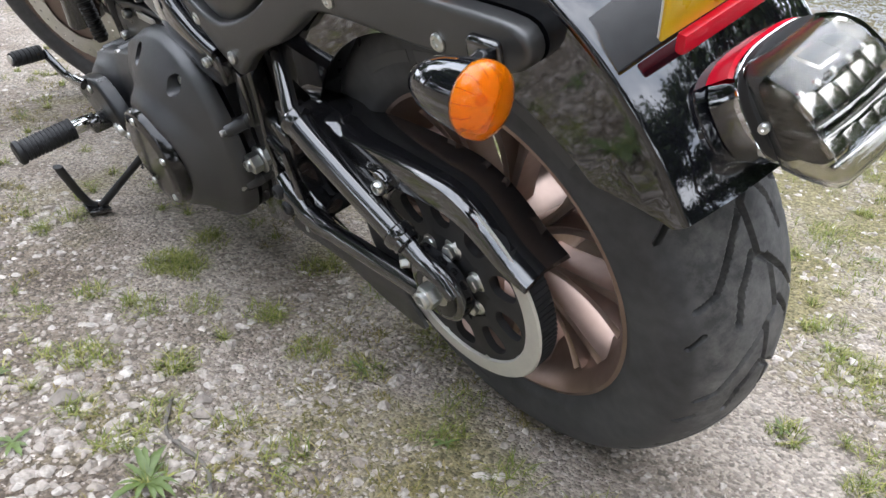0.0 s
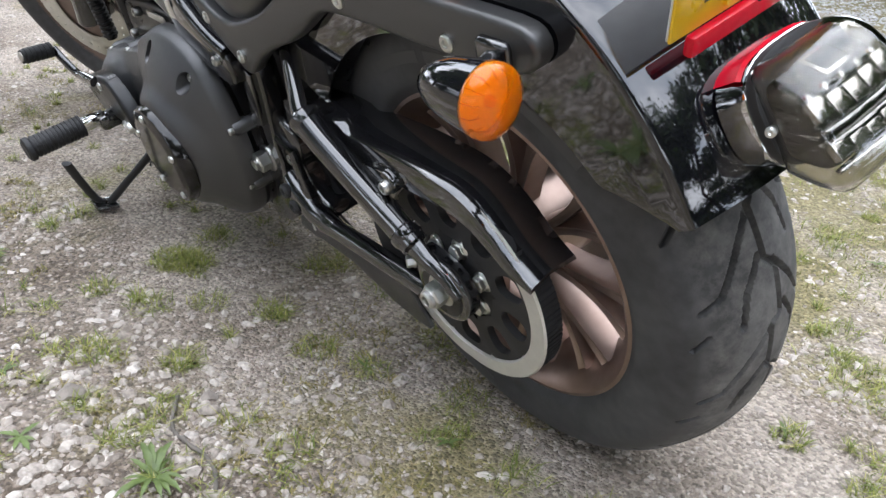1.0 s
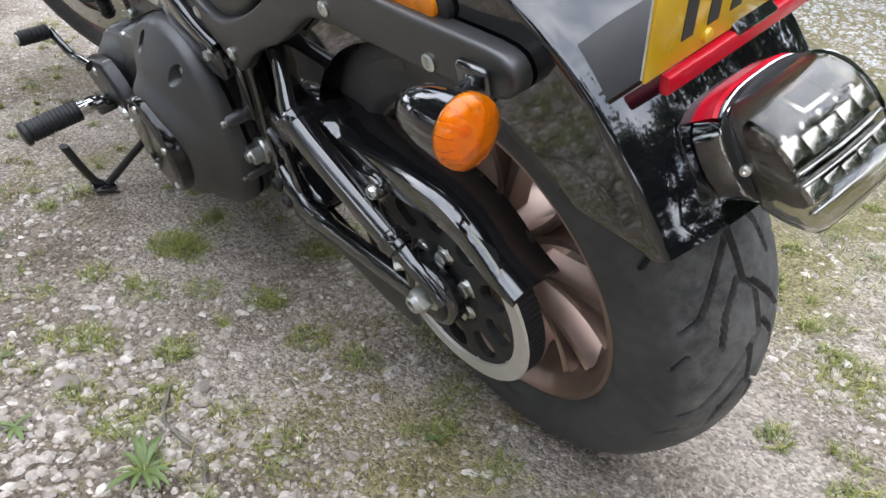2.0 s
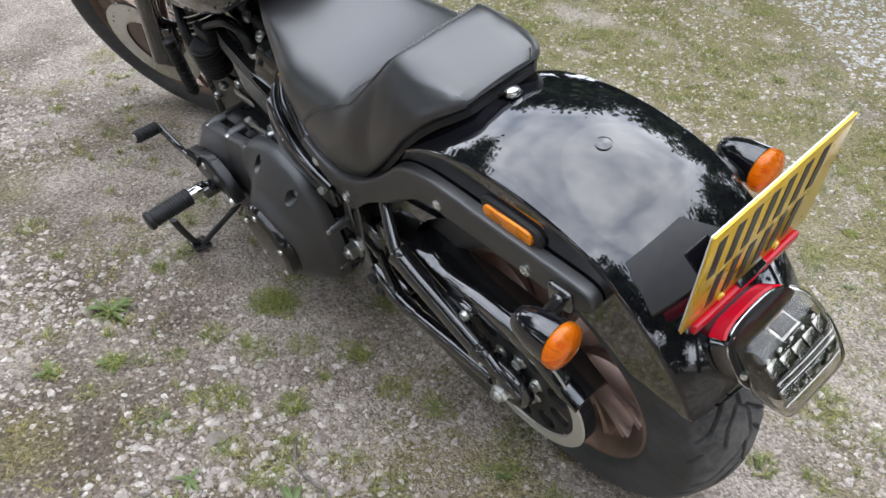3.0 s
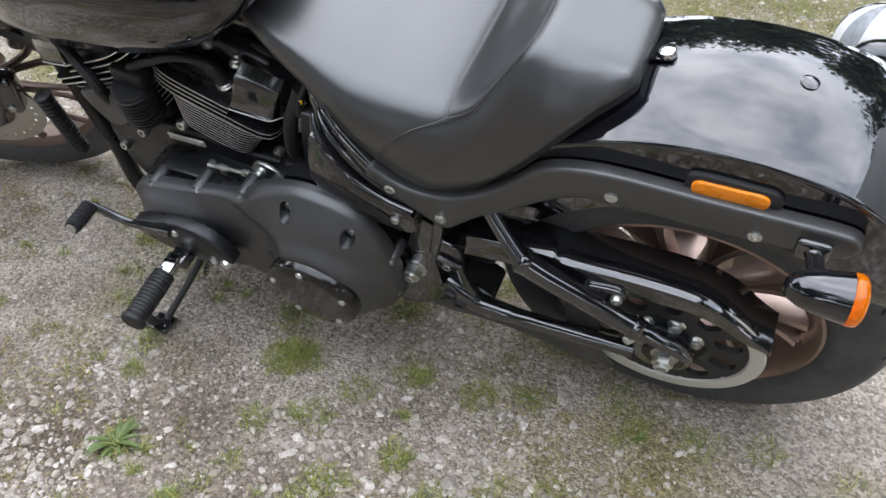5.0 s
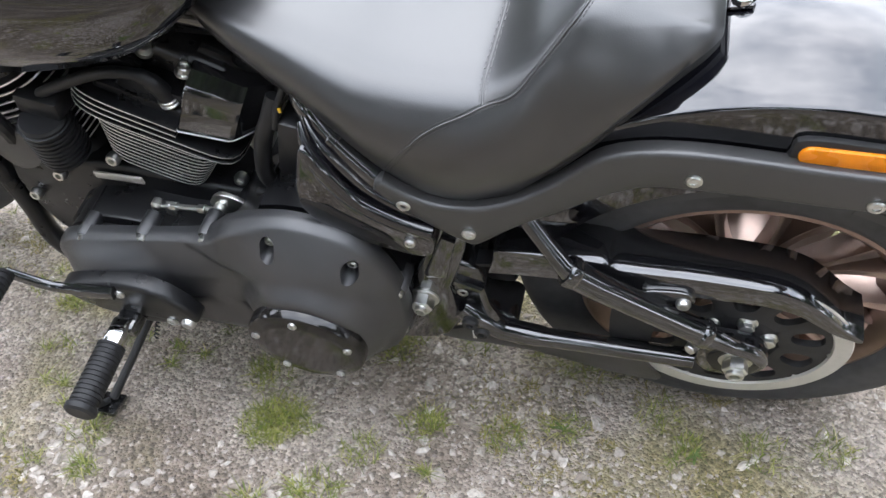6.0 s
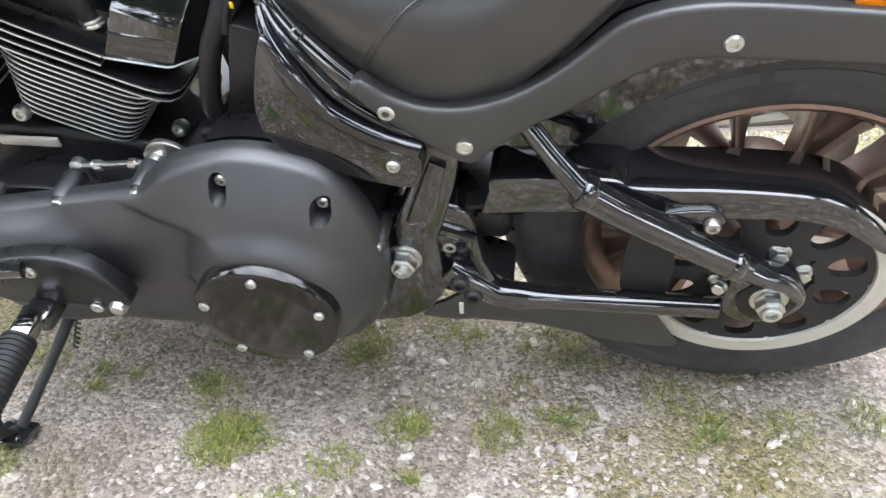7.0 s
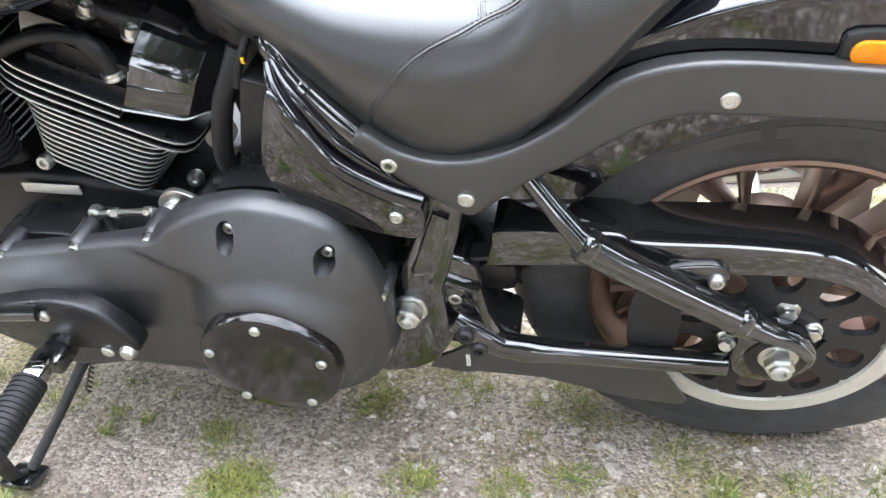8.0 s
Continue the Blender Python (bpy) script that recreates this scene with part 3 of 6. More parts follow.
box = part("battery_box", block((0.20, 0.26, 0.24), Matrix.Translation((-0.47, 0.0, 0.22)), 0.02), DEEP, label="dark battery box under the seat")

# ---- rear fender ----
FR = 0.446


FY = -0.007


def fender_section(deg):
    """Half of the section, outer skin: (radius, y) from the lower skirt edge to the crown."""
    tuck = 0.046 * min(1, max(0, (70 - deg) / 34)) ** 1.1
    low = 0.297 if deg > 45 else 0.297 + (45 - deg) / 10.5 * 0.058
    sec = [(0.33, -0.1155), (0.385, -0.116), (0.407, -0.1165), (0.415, -0.1172), (0.4185, -0.1175), (0.4210, -0.1165), (0.4225, -0.1140), (0.4235, -0.1110), (0.4262, -0.1055), (0.4305, -0.094), (0.4365, -0.075), (0.4415, -0.052), (0.4450, -0.026), (FR, 0.0)]
    return [(low, -0.115)] + [(max(r - tuck, low + 0.002 * (k + 1)), y) for k, (r, y) in enumerate(sec)]


rings = []
for k in range(73):
    deg = 34.5 + k * (152 - 34.5) / 72
    a = radians(deg)
    sec = fender_section(deg)
    out = sec + [(r, -y) for r, y in sec[-2::-1]]
    inn = [(r - 0.004 if abs(y) < 0.10 else r, y * 0.965) for r, y in out[::-1]]
    rings.append([V((r * math.cos(a), y + FY, r * math.sin(a))) for r, y in out + inn])
fender = part("rear_fender", tidy(loft(rings)), PAINT, label="gloss black rear fender reflecting sky and trees", smooth=50)
part("fender_screw", rod((0.068, -0.004, 0.4405), (0.15, 0, 0.99), [(0.011, 0), (0.011, 0.0016), (0.009, 0.0024), (0.0005, 0.0026)], 20), PAINT, fender)

# ---- fender struts ----
strut_line = [(-0.457, 0.287), (-0.470, 0.270), (-0.430, 0.231), (-0.394, 0.206), (-0.373, 0.193), (-0.357, 0.185), (-0.344, 0.190), (-0.314, 0.216), (-0.286, 0.233), (-0.258, 0.243), (-0.234, 0.257), (-0.209, 0.274), (-0.184, 0.290), (-0.16, 0.300), (-0.126, 0.304), (-0.063, 0.305), (0.017, 0.304),
              (0.10, 0.306), (0.147, 0.310), (0.166, 0.320), (0.173, 0.335), (0.166, 0.350), (0.14, 0.356), (0.07, 0.357), (0.0, 0.358), (-0.07, 0.361), (-0.129, 0.361), (-0.178, 0.354), (-0.215, 0.339), (-0.236, 0.322), (-0.263, 0.298), (-0.298, 0.277), (-0.337, 0.263), (-0.371, 0.256), (-0.405, 0.258), (-0.438, 0.272)]


def strut_y(x, z):
    f = min(1, max(0, (-0.20 - x) / 0.15))
    return -0.030 * f * f * (3 - 2 * f)


for side in (-1, 1):
    bm = slab(smooth_outline(strut_line, 2), -0.1455, -0.1255, 0.0065, 4, yfun=strut_y)
    if side > 0:
        bmesh.ops.scale(bm, vec=(1, -1, 1), verts=bm.verts)
        bmesh.ops.reverse_faces(bm, faces=bm.faces)
    strut = part("fender_strut", bm, SATIN, label="satin black fender strut cover", smooth=40)
    for x, y, z in ((-0.435, -0.1735, 0.249), (-0.358, -0.1755, 0.211), (-0.118, -0.1455, 0.324), (0.059, -0.1455, 0.319)):
        part("strut_bolt", bolt((x, -y * side, z), (0, side, 0), 0.0090, 0.004), STEEL, strut)

# ---- side marker ----
mk = [(p[0], p[1]) for p in smooth_outline([(-0.034, 0.365), (-0.028, 0.350), (0.05, 0.348), (0.072, 0.354), (0.078, 0.366), (0.070, 0.380), (0.05, 0.384), (-0.025, 0.385)], 4)]
marker = part("side_marker", slab(mk, -0.130, -0.120, 0.003), MATTE, label="amber side reflector on a black base")


def stadium(x0, x1, z0, z1, r, n=8):
    out = []
    for cx, cz, a0 in ((x1 - r, z1 - r, 0), (x0 + r, z1 - r, 90), (x0 + r, z0 + r, 180), (x1 - r, z0 + r, 270)):
        for k in range(n + 1):
            a = radians(a0 + 90 * k / n)
            out.append((cx + r * math.cos(a), cz + r * math.sin(a)))
    return out


part("amber_lens", slab(stadium(-0.027, 0.064, 0.354, 0.378, 0.0115), -0.1345, -0.128, 0.002), REFLECTOR, marker, "amber reflector lens")


# ---- turn signals ----
def turn_signal(side, c):
    k = 0.79
    d = V((1.0, -0.06 * side, -0.02)).normalized()

    def turned(prof, n):
        return rod(c, d, [(r * k if r > 0.001 else r, h * k) for r, h in prof], n)

    body = part("turn_signal", turned([(0.0005, -0.088), (0.010, -0.086), (0.020, -0.078), (0.028, -0.062), (0.0335, -0.040), (0.0365, -0.018), (0.038, -0.004), (0.0385, 0.0), (0.034, 0.001), (0.0005, -0.01)], 32), PAINT, label="black bullet turn signal with an amber lens", smooth=50)
    part("signal_lens", turned([(0.0375, 0.0), (0.0395, 0.002), (0.0395, 0.010), (0.038, 0.016), (0.030, 0.021), (0.018, 0.024), (0.0005, 0.025), (0.0005, 0.021), (0.028, 0.017), (0.034, 0.010), (0.034, 0.0)], 32), AMBER, body, "amber lens", smooth=50).visible_shadow = False
    part("signal_bowl", turned([(0.033, 0.002), (0.022, -0.006), (0.012, -0.012), (0.0005, -0.013)], 24), WHITE, body)
    part("signal_bulb", turned([(0.008, -0.012), (0.009, -0.002), (0.006, 0.006), (0.0005, 0.009)], 14), AMBER, body)
    for q in range(16):
        a = 2 * math.pi * q / 16
        m = align(c, d)
        part("lens_rib", tube([m @ V((0.0285 * math.cos(a), 0.0285 * math.sin(a), 0.002)), m @ V((0.0285 * math.cos(a), 0.0285 * math.sin(a), 0.011)), m @ V((0.022 * math.cos(a), 0.022 * math.sin(a), 0.0155))], 0.0005, 5), AMBER, body)
    foot = V((0.124, 0.146 * side, 0.322))
    part("signal_stalk", tube([c + V((-0.036, -0.012 * side, 0.004)), c + V((-0.040, -0.030 * side, 0.000)), foot + V((0.004, 0.010 * side, 0.0)), foot], [0.010, 0.0105, 0.0115, 0.013], 16, flat=0.9), GLOSS, body)
    part("stalk_base", block((0.040, 0.016, 0.036), Matrix.Translation(foot), 0.006, 3), GLOSS, body)
    return body


turn_signal(-1, V((0.170, -0.201, 0.323)))
turn_signal(1, V((0.184, 0.165, 0.345)))

# ---- tail lamp ----
LY = -0.012


def tail_ring(c, down, half_h, w, out=0.0, n=44, p=3.0):
    """A rounded rectangle across the machine, centred at c (x, z), its tall side along down."""
    dn = V((down[0], 0, down[1])).normalized()
    nr = V((-dn.z, 0, dn.x))
    res = []
    for k in range(n):
        a = 2 * math.pi * k / n
        cx, cy = math.cos(a), math.sin(a)
        s = (abs(cx) ** p + abs(cy) ** p) ** (-1 / p)
        res.append(V((c[0], LY, c[1])) + dn * (half_h * cx * s) + V((0, w * cy * s, 0)) + nr * out)
    return res


BZ, BD = (0.3235, 0.2845), (0.49, -0.87)      # bezel
tail = part("tail_lamp", tidy(loft([tail_ring((0.298, 0.2720), BD, 0.0445, 0.0622), tail_ring(BZ, BD, 0.0455, 0.0626, -0.018), tail_ring(BZ, BD, 0.0470, 0.0625, -0.003), tail_ring(BZ, BD, 0.0482, 0.0637, -0.002), tail_ring(BZ, BD, 0.0482, 0.0637, 0.000), tail_ring(BZ, BD, 0.046, 0.061, 0.0015)])), CHROME, label="tail lamp with smoked clear lens and chrome housing", smooth=50)
part("lamp_gasket", tidy(loft([tail_ring(BZ, BD, 0.0470, 0.0625, 0.000), tail_ring(BZ, BD, 0.0476, 0.0632, 0.003), tail_ring(BZ, BD, 0.0470, 0.0624, 0.0085), tail_ring(BZ, BD, 0.0440, 0.0595, 0.0095)])), MATTE, tail)
LENS = spline([(0.3085, 0.3250, 0), (0.325, 0.3285, 0), (0.345, 0.3225, 0), (0.368, 0.304, 0), (0.387, 0.277, 0), (0.3955, 0.256, 0), (0.393, 0.2475, 0), (0.375, 0.2455, 0), (0.351, 0.248, 0)], 4)


def lens_body(shrink, width, bm=None, flip=False, back=0.0):
    """The lens form: its side outline carried across, drawn in at both ends."""
    bm = bm or bmesh.new()
    had = set(bm.faces)
    c = V((0.345, 0.284))
    slices = []
    for u in (-1, -0.985, -0.95, -0.88, -0.75, -0.5, -0.2, 0.2, 0.5, 0.75, 0.88, 0.95, 0.985, 1):
        k = shrink * max(0.35, (1 - abs(u) ** 9) ** 0.14)
        slices.append([V((c.x + (p.x - c.x) * k - back, LY + u * width, c.y + (p.y - c.y) * k)) for p in LENS])
    loft(slices, bm)
    if flip:
        bmesh.ops.reverse_faces(bm, faces=[f for f in bm.faces if f not in had])
    return bm


shell = lens_body(1.0, 0.0605)
bmesh.ops.recalc_face_normals(shell, faces=shell.faces[:])
inner = lens_body(0.955, 0.0580)
bmesh.ops.recalc_face_normals(inner, faces=inner.faces[:])
bmesh.ops.reverse_faces(inner, faces=inner.faces[:])
shell = merge(inner, shell)
lens_ob = part("lens", shell, SMOKE, tail, "smoked clear lens", smooth=60)
lens_ob.visible_shadow = False
part("reflector", tidy(lens_body(0.68, 0.0530, None, False, 0.001)), DULL, tail, smooth=40)


def on_lens(x, z, tx, tz):
    """A frame inside the lens: along the outline, across, outward."""
    t = V((tx, 0, tz)).normalized()
    o = V((-t.z, 0, t.x))
    return Matrix(((t.x, 0, o.x, x), (0, 1, 0, LY), (t.z, 0, o.z, z), (0, 0, 0, 1)))


ROW1, ROW2 = on_lens(0.3600, 0.2965, 0.72, -0.69), on_lens(0.3775, 0.2715, 0.52, -0.85)
for k in range(5):
    bow = -0.0012 * (k - 2) ** 2
    part("led_cell", block((0.0170, 0.0190, 0.006), ROW1 @ Matrix.Translation((bow, -0.0424 + k * 0.0212, 0.0020)) @ Matrix.Rotation(radians(-6), 4, "Y"), 0.001), MIRROR, tail)
    part("led_cell", block((0.0130, 0.0188, 0.006), ROW2 @ Matrix.Translation((0.001 + bow, -0.0424 + k * 0.0212, 0.0030)) @ Matrix.Rotation(radians(-14), 4, "Y"), 0.001), MIRROR, tail)
    part("led_bulb", rod(ROW1 @ V((-0.0135, -0.0424 + k * 0.0212, -0.002)), (0.5, 0, 0.85), [(0.0045, 0), (0.0048, 0.002), (0.0035, 0.0045), (0.0005, 0.0055)], 14), CHROME, tail)
for m_, x_ in ((ROW1, 0.0125), (ROW2, -0.0095), (ROW2, 0.0115)):
    part("cell_ridge", tube([m_ @ V((x_ - 0.0012 * (q / 10.0) ** 2 * 1.6, q * 0.0053, 0.0035)) for q in range(-10, 11)], 0.0016, 8), CHROME, tail)
    part("cell_gap", tube([m_ @ V((x_ - 0.0028, q * 0.0053, 0.0020)) for q in range(-10, 11)], 0.0014, 6), GLOSS, tail)
WIN = on_lens(0.3345, 0.3135, 0.96, -0.16)
part("lamp_window", block((0.026, 0.036, 0.004), WIN @ Matrix.Translation((0, 0.004, 0.0)), 0.002), CHROME, tail)
part("lamp_window_pane", block((0.019, 0.029, 0.003), WIN @ Matrix.Translation((0, 0.004, 0.0012)), 0.001), MATTE, tail)
for y in (-0.0745, 0.0505):
    part("lens_screw", rod((0.336, y, 0.286), (0.3, (y - LY) * 12, 0.3), [(0.0042, -0.008), (0.0042, 0.003), (0.002, 0.004), (0.0005, 0.003)], 12), STEEL, tail)
rings = []
for o in (-0.034, -0.031, -0.0075, -0.0045):
    up_ = 0.0015 if o in (-0.034, -0.0045) else 0.0042
    wide_ = 0.0435 + 0.0022 * (o + 0.030) / 0.0255
    rings.append([p for k, p in enumerate(tail_ring(BZ, BD, wide_ + up_, wide_ + 0.0155 + up_, o)) if math.cos(2 * math.pi * k / 44) < -0.55])
part("top_lens", tidy(loft(rings, closed=False, caps=False)), RED, tail, "red strip lens on top")

# ---- number plate ----
PB, PT = V((0.279, 0, 0.362)), V((0.306, 0, 0.532))
up = (PT - PB).normalized()
nout = V((up.z, 0, -up.x))
PL = Matrix(((0, up.x, nout.x, (PB.x + PT.x) / 2), (1, 0, 0, -0.006), (0, up.z, nout.z, (PB.z + PT.z) / 2), (0, 0, 0, 1)))
plate = part("number_plate", block((0.228, 0.176, 0.003), PL, 0.0012), YELLOW, label="yellow number plate with dark bars")
for x in (-0.081, -0.027, 0.027):
    for q in (-0.014, 0.014):
        part("plate_bar", block((0.0125, 0.064, 0.0008), PL @ Matrix.Translation((x + q, 0.040, 0.0018)), 0), PRINT, plate)
part("plate_bar", block((0.0125, 0.064, 0.0008), PL @ Matrix.Translation((0.070, 0.040, 0.0018)), 0), PRINT, plate)
for x in (-0.060, -0.006, 0.048):
    for q in (-0.014, 0.014):
        part("plate_bar", block((0.0125, 0.064, 0.0008), PL @ Matrix.Translation((x + q, -0.037, 0.0018)), 0), PRINT, plate)
part("plate_backing", block((0.226, 0.174, 0.002), PL @ Matrix.Translation((0, 0, -0.0028)), 0.0006), WHITE, plate, "pale back of the plate")
for x in (-0.05, 0.05):
    part("plate_screw", rod(PL @ V((x, -0.078, 0.0015)), nout, [(0.006, 0), (0.005, 0.003), (0.0005, 0.0035)], 14), YELLOW, plate)
bracket = part("plate_bracket", block((0.19, 0.017, 0.009), PL @ Matrix.Translation((0.0, -0.0975, 0.004)), 0.003), RED, label="red strip reflector below the number plate")
part("bracket_arm", block((0.06, 0.05, 0.012), Matrix.Translation((0.262, 0, 0.372)) @ Matrix.Rotation(radians(40), 4, "Y"), 0.003), GLOSS, bracket)


from mathutils.bvhtree import BVHTree

# ---- seat ----
# (x, lower edge, half width, top, share of the width that is flat on top)
seat_rows = [(-0.72, 0.422, 0.048, 0.438, 0.78), (-0.69, 0.406, 0.068, 0.436, 0.80), (-0.64, 0.380, 0.092, 0.429, 0.80), (-0.573, 0.342, 0.116, 0.420, 0.80), (-0.51, 0.298, 0.138, 0.410, 0.80), (-0.466, 0.264, 0.150, 0.402, 0.80), (-0.42, 0.240, 0.158, 0.398, 0.80), (-0.375, 0.234, 0.161, 0.398, 0.80),
             (-0.340, 0.246, 0.160, 0.403, 0.79), (-0.304, 0.274, 0.158, 0.426, 0.74), (-0.272, 0.304, 0.153, 0.461, 0.64), (-0.248, 0.330, 0.149, 0.484, 0.56), (-0.225, 0.356, 0.144, 0.488, 0.53), (-0.200, 0.386, 0.136, 0.483, 0.54), (-0.178, 0.408, 0.126, 0.478, 0.57), (-0.152, 0.428, 0.106, 0.471, 0.64), (-0.129, 0.440, 0.084, 0.463, 0.76), (-0.117, 0.446, 0.066, 0.456, 0.80)]
sr = spline([(a, b, c) for a, b, c, d, e in seat_rows], 5)
st = spline([(a, d, e) for a, b, c, d, e in seat_rows], 5)


def seat_section(x, zb, w, zt, k):
    """Left half from the lower edge up the flank and over the shoulder to the middle."""
    h = zt - zb
    foot, crest = V((-w, zb + 0.14 * h)), V((-w * k, zt))
    d = crest - foot
    out = V((-d.y, d.x)).normalized() * (0.012 + 0.10 * max(0, k - 0.62)) * min(1, h / 0.12)
    pts = [V((-w * 0.90, zb - 0.004)), V((-w * 0.985, zb + 0.004)), foot]
    pts += [foot + d * f + out * math.sin(math.pi * f) ** 0.8 for f in (0.2, 0.42, 0.62, 0.78, 0.89)]
    pts += [crest + V((-w * 0.005, -0.0035)), crest + V((w * k * 0.12, -0.0005)), V((-w * k * 0.6, zt + 0.001)), V((-w * k * 0.3, zt + 0.0015)), V((0, zt + 0.002))]
    return [(p.x, p.y) for p in pts]


rings = []
for p, q in zip(sr, st):
    sec = seat_section(p.x, p.y, p.z, q.y, q.z)
    rings.append([V((p.x, y, z)) for y, z in sec + [(-y, z) for y, z in sec[-2::-1]]])
seat = part("seat", tidy(loft(rings)), LEATHER, label="black leather step-up seat with stitched seams", smooth=60)
seat_tree = BVHTree.FromPolygons([v.co.copy() for v in seat.data.vertices], [tuple(p.vertices) for p in seat.data.polygons])


def seam(pts):
    line = [seat_tree.find_nearest(p)[0] for p in spline(pts, 8)]
    for _ in range(14):
        line = line[:1] + [(a + b * 2 + c) / 4 for a, b, c in zip(line, line[1:], line[2:])] + line[-1:]
    out = [seat_tree.find_nearest(p) for p in line]
    bm = tube([c[0] + c[1] * 0.0004 for c in out], 0.0011, 6)
    for k, c in enumerate(out[:-1]):
        side = (out[k + 1][0] - c[0]).cross(c[1]).normalized()
        for off in (-0.0035, 0.0035):
            a, b_ = c[0].lerp(out[k + 1][0], 0.15), c[0].lerp(out[k + 1][0], 0.75)
            tube([a + c[1] * 0.0004 + side * off, b_ + c[1] * 0.0004 + side * off], 0.0006, 5, bm)
    return bm


half_seam = [V(p) for p in ((-0.452, -0.155, 0.292), (-0.440, -0.152, 0.316), (-0.407, -0.146, 0.351), (-0.373, -0.140, 0.368), (-0.340, -0.133, 0.381), (-0.305, -0.126, 0.398), (-0.285, -0.117, 0.440), (-0.262, -0.096, 0.468), (-0.242, -0.072, 0.488), (-0.240, 0.0, 0.490))]
part("seam", seam(half_seam + [V((p.x, -p.y, p.z)) for p in half_seam[-2::-1]]), LEATHER, seat)
part("seam", seam([V(p) for p in ((-0.338, -0.133, 0.381), (-0.343, -0.089, 0.399), (-0.343, 0.0, 0.404), (-0.343, 0.089, 0.399), (-0.338, 0.133, 0.381))]), LEATHER, seat)
part("seat_base", tidy(loft([[v + V((0, 0, -0.012)) for v in (r[0] * 1.0, r[-1] * 1.0, r[-1] + V((0, 0, 0.012)), r[0] + V((0, 0, 0.012)))] for r in rings[4:]])), MATTE, seat)
part("seat_tab", block((0.036, 0.022, 0.004), Matrix.Translation((-0.106, 0.0, 0.437)) @ Matrix.Rotation(radians(-12), 4, "Y"), 0.0015), GLOSS, seat)
part("seat_screw", rod((-0.098, 0.0, 0.438), (-0.15, 0, 0.99), [(0.012, 0), (0.012, 0.004), (0.010, 0.008), (0.005, 0.010), (0.0005, 0.0102)], 24), CHROME, seat, "chrome seat screw")

# ---- fuel tank ----
tank_rows = [(-0.628, 0.482, 0.03, 0.505), (-0.645, 0.466, 0.075, 0.520), (-0.68, 0.438, 0.110, 0.535), (-0.73, 0.406, 0.132, 0.552), (-0.79, 0.386, 0.146, 0.565), (-0.88, 0.368, 0.155, 0.58), (-0.99, 0.354, 0.157, 0.59), (-1.10, 0.340, 0.15, 0.595), (-1.22, 0.33, 0.125, 0.625), (-1.32, 0.38, 0.08, 0.60)]
rings = []
for p, q in zip(spline([(a, b, c) for a, b, c, d in tank_rows], 5), spline([(a, d, 0) for a, b, c, d in tank_rows], 5)):
    x, zb, w, zt = p.x, p.y, p.z, q.y
    h = zt - zb
    sec = [(-0.35 * w, zb - 0.004), (-0.84 * w, zb), (-0.945 * w, zb + 0.035 * h), (-0.985 * w, zb + 0.18 * h), (-w, zb + 0.36 * h), (-0.972 * w, zb + 0.50 * h), (-0.84 * w, zb + 0.66 * h), (-0.60 * w, zb + 0.83 * h), (-0.30 * w, zb + 0.95 * h), (0, zt)]
    rings.append([V((x, y, z)) for y, z in sec + [(-y, z) for y, z in sec[-2::-1]]])
tank = part("fuel_tank", tidy(loft(rings)), PAINT, label="gloss black fuel tank", smooth=60)

# ---- primary cover ----
prim = [(-1.004, 0.046), (-0.985, 0.072), (-0.945, 0.088), (-0.84, 0.111), (-0.735, 0.138), (-0.685, 0.176), (-0.63, 0.198), (-0.583, 0.2035), (-0.53, 0.194), (-0.495, 0.172), (-0.468, 0.125), (-0.455, 0.07), (-0.452, 0.01), (-0.462, -0.045), (-0.485, -0.088), (-0.525, -0.118), (-0.575, -0.130), (-0.64, -0.126), (-0.72, -0.118), (-0.82, -0.116), (-0.90, -0.110), (-0.955, -0.09), (-0.99, -0.05), (-1.006, 0.0)]
prim = [(p.x, p.y) for p in spline([(x, z, 0) for x, z in prim], 11, True)]
CLUTCH, CRANK = V((-0.579, 0.024)), V((-0.885, 0.0))


def smoothstep(a, b, x):
    t = min(1, max(0, (x - a) / (b - a)))
    return t * t * (3 - 2 * t)


def cover_y(x, z, f):
    """How far the cover stands out; f runs from the rim (0) to the middle line (1)."""
    y = 0.188 + 0.008 * smoothstep(0.0, 0.03, f)
    # the housing rises like a cone, most of all at the rear, where a shoulder is drawn out to a wedge towards the front
    climb = 1 - (1 - min(1, f / 0.5)) ** 1.5
    wedge = smoothstep(-0.005, 0.005, z - 0.117 + 0.1 * (x + 0.69)) * smoothstep(-0.775, -0.690, x)
    rear = smoothstep(-0.690, -0.600, x)
    y += climb * (0.026 + 0.030 * rear) + 0.010 * wedge * (1 - rear) * smoothstep(0.01, 0.05, f)
    # round boss that carries the clutch cover
    y += 0.014 * (1 - smoothstep(0.087, 0.114, (V((x, z)) - CLUTCH).length)) * smoothstep(0, 0.10, f)
    y += 0.020 * (1 - smoothstep(0.06, 0.12, (V((x, z)) - CRANK).length)) * smoothstep(0, 0.2, f)
    return -y


rings = [[V((x, -0.174, z)) for x, z in prim], [V((x, -0.184, z)) for x, z in prim]]
for f in [0.004, 0.012, 0.022, 0.034, 0.048, 0.064, 0.082, 0.10, 0.12, 0.14, 0.165, 0.19, 0.215, 0.24, 0.27, 0.30, 0.33, 0.36, 0.39, 0.42, 0.45, 0.48, 0.52, 0.56, 0.60, 0.65, 0.70, 0.76, 0.82, 0.88, 0.94]:
    ring = []
    for x, z in prim:
        p, ax = V((x, z)), CRANK - CLUTCH
        t = min(1, max(0, (p - CLUTCH).dot(ax) / ax.length_squared))
        q = p.lerp(CLUTCH + ax * t, f)
        ring.append(V((q.x, cover_y(q.x, q.y, f), q.y)))
    rings.append(ring)
